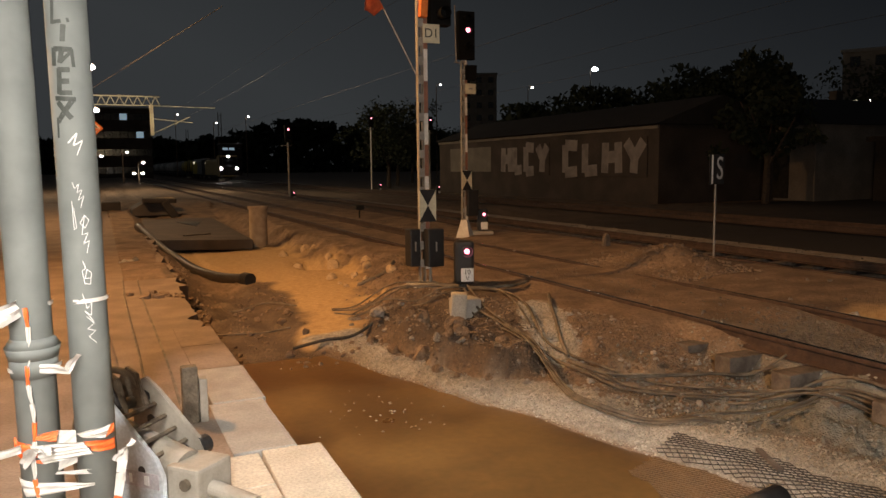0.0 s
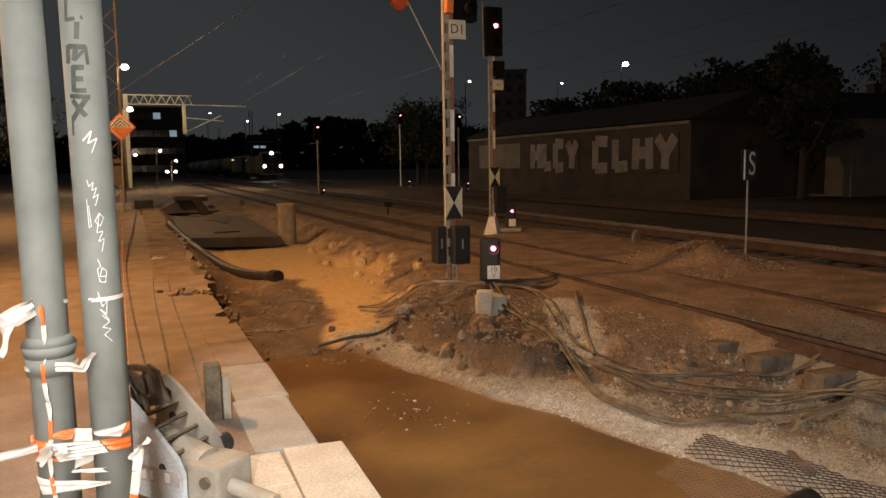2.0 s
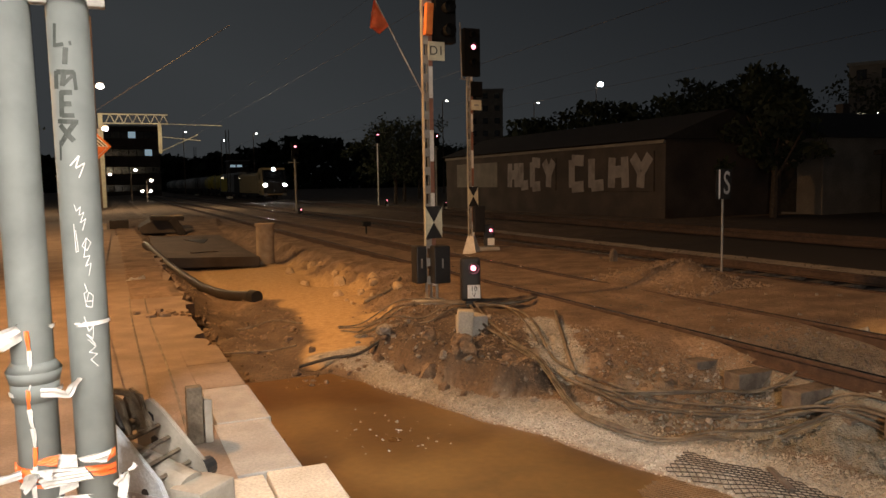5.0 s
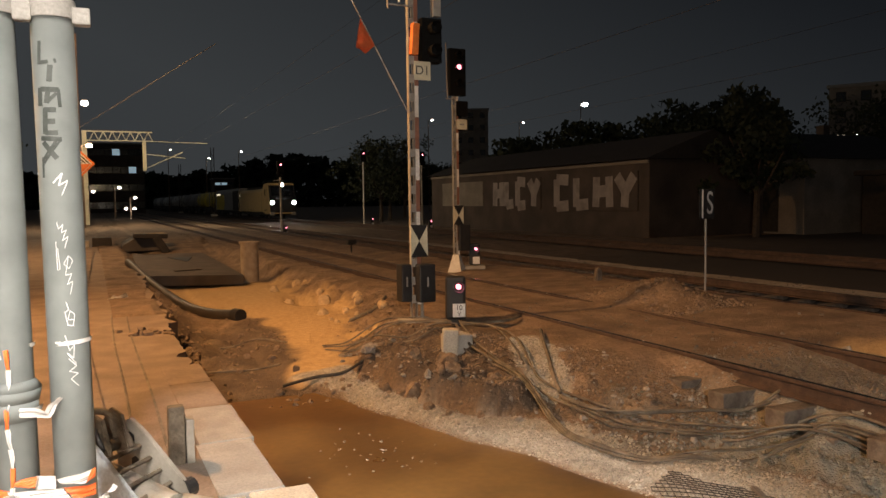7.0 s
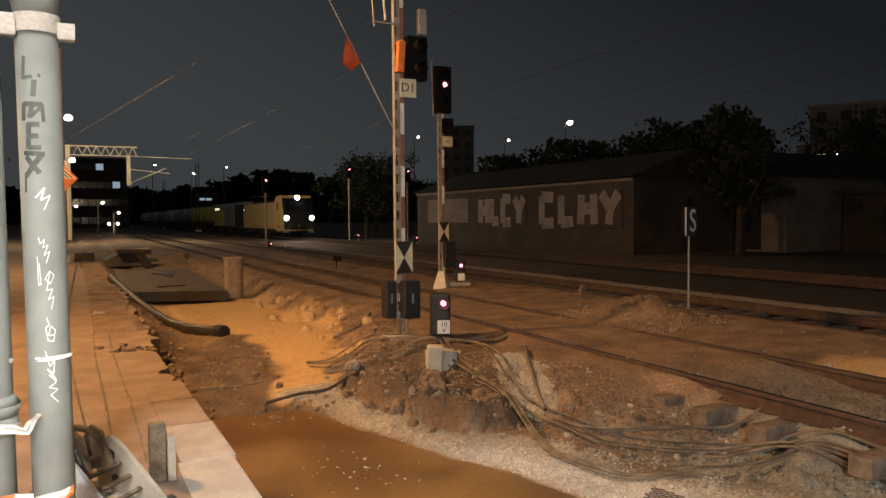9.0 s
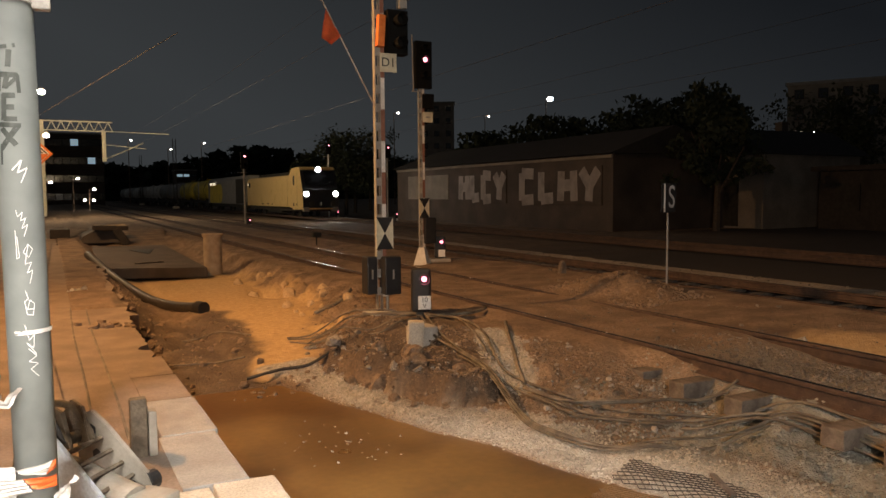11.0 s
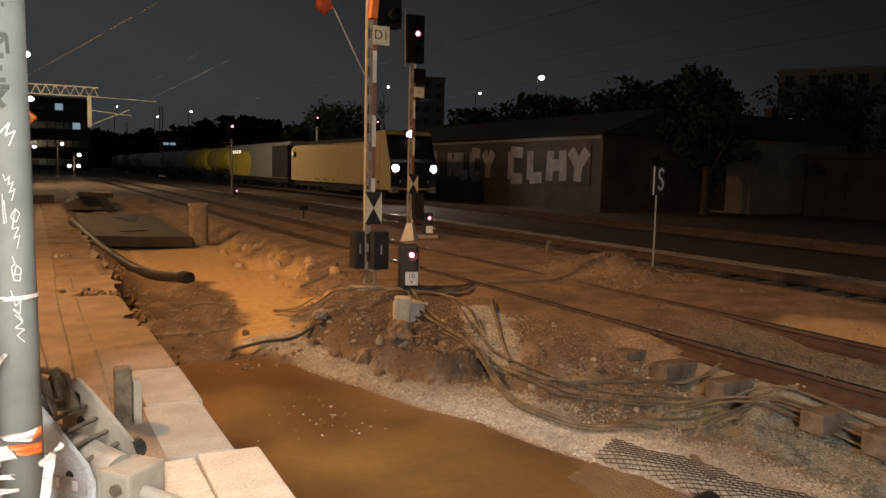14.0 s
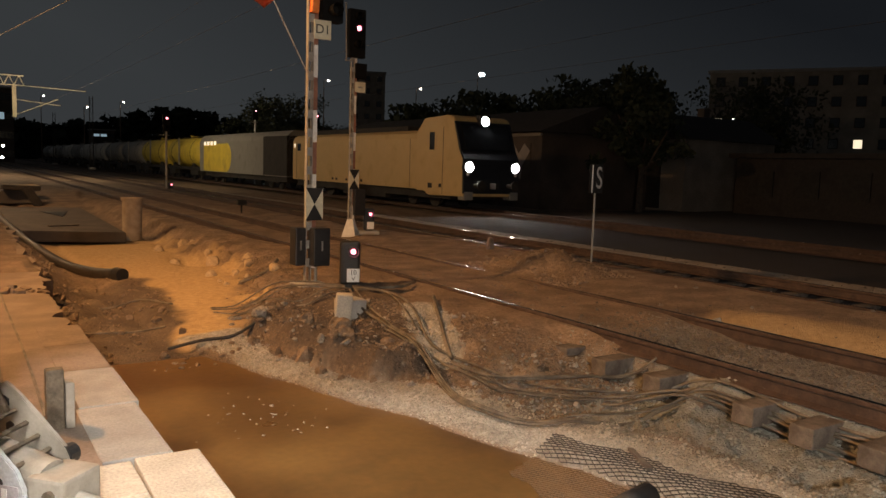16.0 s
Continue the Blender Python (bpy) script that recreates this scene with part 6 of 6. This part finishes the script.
def locomotive():
    e = thing("locomotive", 0, 0, 0, "yellow freight locomotive with lit headlights and dark front", "locomotive")
    w = 1.47
    # body with tumblehome shoulders, built as a cross section along the length
    sec = [(-w, 0.78), (-w, 3.05), (-w + 0.10, 3.32), (-w + 0.35, 3.46), (w - 0.35, 3.46), (w - 0.10, 3.32), (w, 3.05), (w, 0.78)]
    part("body", prism(sec, 15.2, "y", (0, 11.6, 0)), M["loco"], e)
    for y in (4.6, 18.6):
        part("panel_gap", box(2 * w + 0.01, 0.03, 2.2, (0, y, 1.95)), M["under"], e)
    cab = [(4.02, 0.72), (4.02, 3.40), (3.35, 3.98), (1.35, 4.05), (0.95, 3.92), (0.42, 2.55), (0.16, 2.2), (0.10, 0.60), (3.0, 0.55), (3.3, 0.72)]
    part("cab", prism(cab, 2 * w + 0.02, "x", (0, 0, 0), 0.05), M["loco"], e)
    part("front_panel", prism([(0.06, 0.72), (0.12, 2.18), (0.37, 2.55), (0.86, 3.78), (0.93, 3.78), (0.47, 2.52), (0.22, 2.16), (0.16, 0.72)], 2 * w - 0.02, "x"), M["loco_front"], e, "dark blue-black front")
    part("windscreen", prism([(0.36, 2.60), (0.80, 3.68), (0.86, 3.68), (0.42, 2.60)], 2 * w - 0.5, "x", (0, -0.03, 0)), M["glass_dark"], e, "dark windscreen")
    for s in (-1, 1):
        part("side_window", box(0.03, 0.42, 0.78, (s * (w + 0.003), 2.65, 2.95), 0.01), M["glass_dark"], e, "dark cab side window")
        part("door_line", box(0.02, 0.03, 2.9, (s * (w + 0.006), 1.72, 2.1)), M["under"], e)
        part("step_recess", box(0.03, 0.36, 0.22, (s * (w + 0.003), 2.75, 0.98), 0.01), M["under"], e)
        part("step_recess", box(0.03, 0.22, 0.16, (s * (w + 0.003), 1.9, 1.0), 0.01), M["under"], e)
        part("corner_box", box(0.45, 0.5, 0.36, (s * 1.2, 0.3, 0.62), 0.03), M["grey_paint"], e)
        hl = part("headlight_housing", rod((s * 1.22, 0.22, 1.84), (s * 1.22, 0.04, 1.84), 0.275, n=28), M["loco_front"], e)
        part("headlight", rod((s * 1.22, 0.042, 1.84), (s * 1.22, 0.034, 1.84), 0.20, n=28), M["head"], hl, "glowing headlight")
        part("marker_light", rod((s * 1.26, 0.12, 1.55), (s * 1.26, 0.05, 1.55), 0.07, n=16), M["cold_white"], hl)
        for k in range(5):
            part("vent", box(0.02, 0.22, 0.12, (s * (w + 0.004), 9.6 + 0.9 * k + (0.4 if k % 2 else 0), 0.98)), M["under"], e)
    part("rear_cab_window", box(2 * w + 0.02, 0.5, 0.45, (0, 18.2, 2.75)), M["glass_dark"], e)
    # this pane glows to paint in a reflection; the cab is unlit
    part("rear_reflection_glass", box(2 * w + 0.03, 0.16, 0.22, (0, 18.9, 2.85)), M["window_warm"], e, "rear cab pane glowing for a reflection")
    th = part("top_light_housing", box(0.56, 0.3, 0.54, (0, 0.86, 3.82), 0.04), M["loco_front"], e)
    part("top_light", rod((0, 0.712, 3.82), (0, 0.702, 3.82), 0.20, n=28), M["head"], th, "glowing top light")
    part("underframe", box(2.5, 17.5, 0.40, (0, 10.2, 0.62)), M["under"], e)
    part("transformer_case", box(2.3, 5, 0.5, (0, 10, 0.45), 0.05), M["under"], e)
    part("roof_gear", box(1.6, 11, 0.30, (0, 11.5, 3.6), 0.05), M["under"], e)
    bogie(e, 4.3)
    bogie(e, 15.8)
    buffers(e, 0.12, -1)
    buffers(e, 19.2, 1)
    part("coupler", box(0.2, 0.5, 0.25, (0, -0.1, 1.05)), M["under"], e)
    return e


def second_unit():
    e = thing("grey_locomotive", 0, 0, 0, "second unit with grey sides and a yellow end panel", "locomotive")
    w = 1.46
    sec = [(-w, 0.85), (-w, 3.25), (-w + 0.12, 3.6), (-w + 0.45, 3.85), (w - 0.45, 3.85), (w - 0.12, 3.6), (w, 3.25), (w, 0.85)]
    part("body", prism(sec, 20.4, "y", (0, 10.5, 0)), M["grey_paint"], e)
    part("dark_end", box(2 * w + 0.02, 4.4, 2.6, (0, 2.5, 2.2)), M["under"], e, "dark end section")
    part("yellow_panel", box(2 * w + 0.02, 6.6, 2.2, (0, 16.2, 2.0)), M["tank"], e, "yellow side panel")
    bm = rod((-w - 0.02, 13.0, 2.05), (w + 0.02, 13.0, 2.05), 1.08, n=32)
    part("yellow_roundel", bm, M["tank"], e, "yellow round emblem")
    # station lights mirrored in the glossy side, drawn as glowing panes
    for k in range(4):
        part("lit_window", box(2 * w + 0.03, 0.55, 0.30, (0, 16.2 + 0.95 * k, 3.15)), M["window_warm"], e, "pane glowing for a reflected light")
    part("underframe", box(2.4, 19, 0.4, (0, 10.4, 0.7)), M["under"], e)
    bogie(e, 3.8)
    bogie(e, 17)
    buffers(e, 0.2, -1)
    buffers(e, 20.8, 1)
    return e


def tank_wagon(material, label):
    e = thing("tank_wagon", 0, 0, 0, label, "wagon", "tank wagons")
    bm = bmesh.new()
    prof = [(0.5, 0.0), (0.5, 0.6), (0.62, 1.0), (0.85, 1.28), (1.1, 1.38), (10.9, 1.38), (11.15, 1.28), (11.38, 1.0), (11.5, 0.6), (11.5, 0.0)]
    n = 28
    rings = [[bm.verts.new((r * math.cos(2 * math.pi * k / n), y, 2.42 + r * math.sin(2 * math.pi * k / n))) for k in range(n)] for y, r in prof[1:-1]]
    for a, b in zip(rings, rings[1:]):
        for k in range(n):
            bm.faces.new((a[k], b[k], b[(k + 1) % n], a[(k + 1) % n]))
    bm.faces.new(rings[0])
    bm.faces.new(rings[-1][::-1])
    part("tank", bm, material, e, smooth=True)
    part("dome", rod((0, 6, 3.72), (0, 6, 3.98), 0.35, n=18), material, e)
    for y in (2.6, 9.4):
        part("strap", rod((0, y - 0.06, 2.42), (0, y + 0.06, 2.42), 1.395, n=28), M["under"], e)
        part("saddle", box(2.3, 0.5, 0.5, (0, y, 1.2)), M["under"], e)
    part("walkway", box(0.7, 7, 0.05, (0, 6, 3.86)), M["under"], e)
    part("ladder", box(0.06, 0.4, 2.5, (-1.40, 6.4, 2.5)), M["steel"], e)
    part("frame", box(2.3, 11.6, 0.28, (0, 6, 0.98)), M["under"], e)
    bogie(e, 2.0)
    bogie(e, 10.0)
    buffers(e, 0.35, -1)
    buffers(e, 11.65, 1)
    return e


# ---- what moves ----
FRONT = [(0, 129.4), (0.5, 126.4), (1, 123.3), (1.5, 120.3), (2.5, 113.9), (3.5, 107.5), (5, 97.9), (7, 85.0), (9, 72.0), (11, 59.2), (12.5, 49.7), (14.5, 36.7), (15.25, 31.7), (16, 26.6)]


def motions():
    """The train rolls in along the through track."""
    rest = [(locomotive(), 0.0), (second_unit(), 20.0)]
    y = 41.8
    first_yellow = tank_wagon(M["tank"], "dusty yellow tank wagon on the through track")
    first_pale = tank_wagon(M["pale_tank"], "dusty pale tank wagon on the through track")
    first_grey = tank_wagon(M["grey_paint"], "grimy grey tank wagon on the through track")
    for k, w in enumerate((first_yellow, 0, "grey", first_grey, first_pale, "pale", "grey", "pale", "grey", "pale", "grey")):
        ob = w if not isinstance(w, (int, str)) else copy_thing({0: first_yellow, "grey": first_grey, "pale": first_pale}[w], Matrix())
        rest.append((ob, y))
        y += 12.4
    for ob, back in rest:
        walk(ob, [(t, SITE @ pose(19.5, a + back, -0.17)) for t, a in FRONT])


motions()
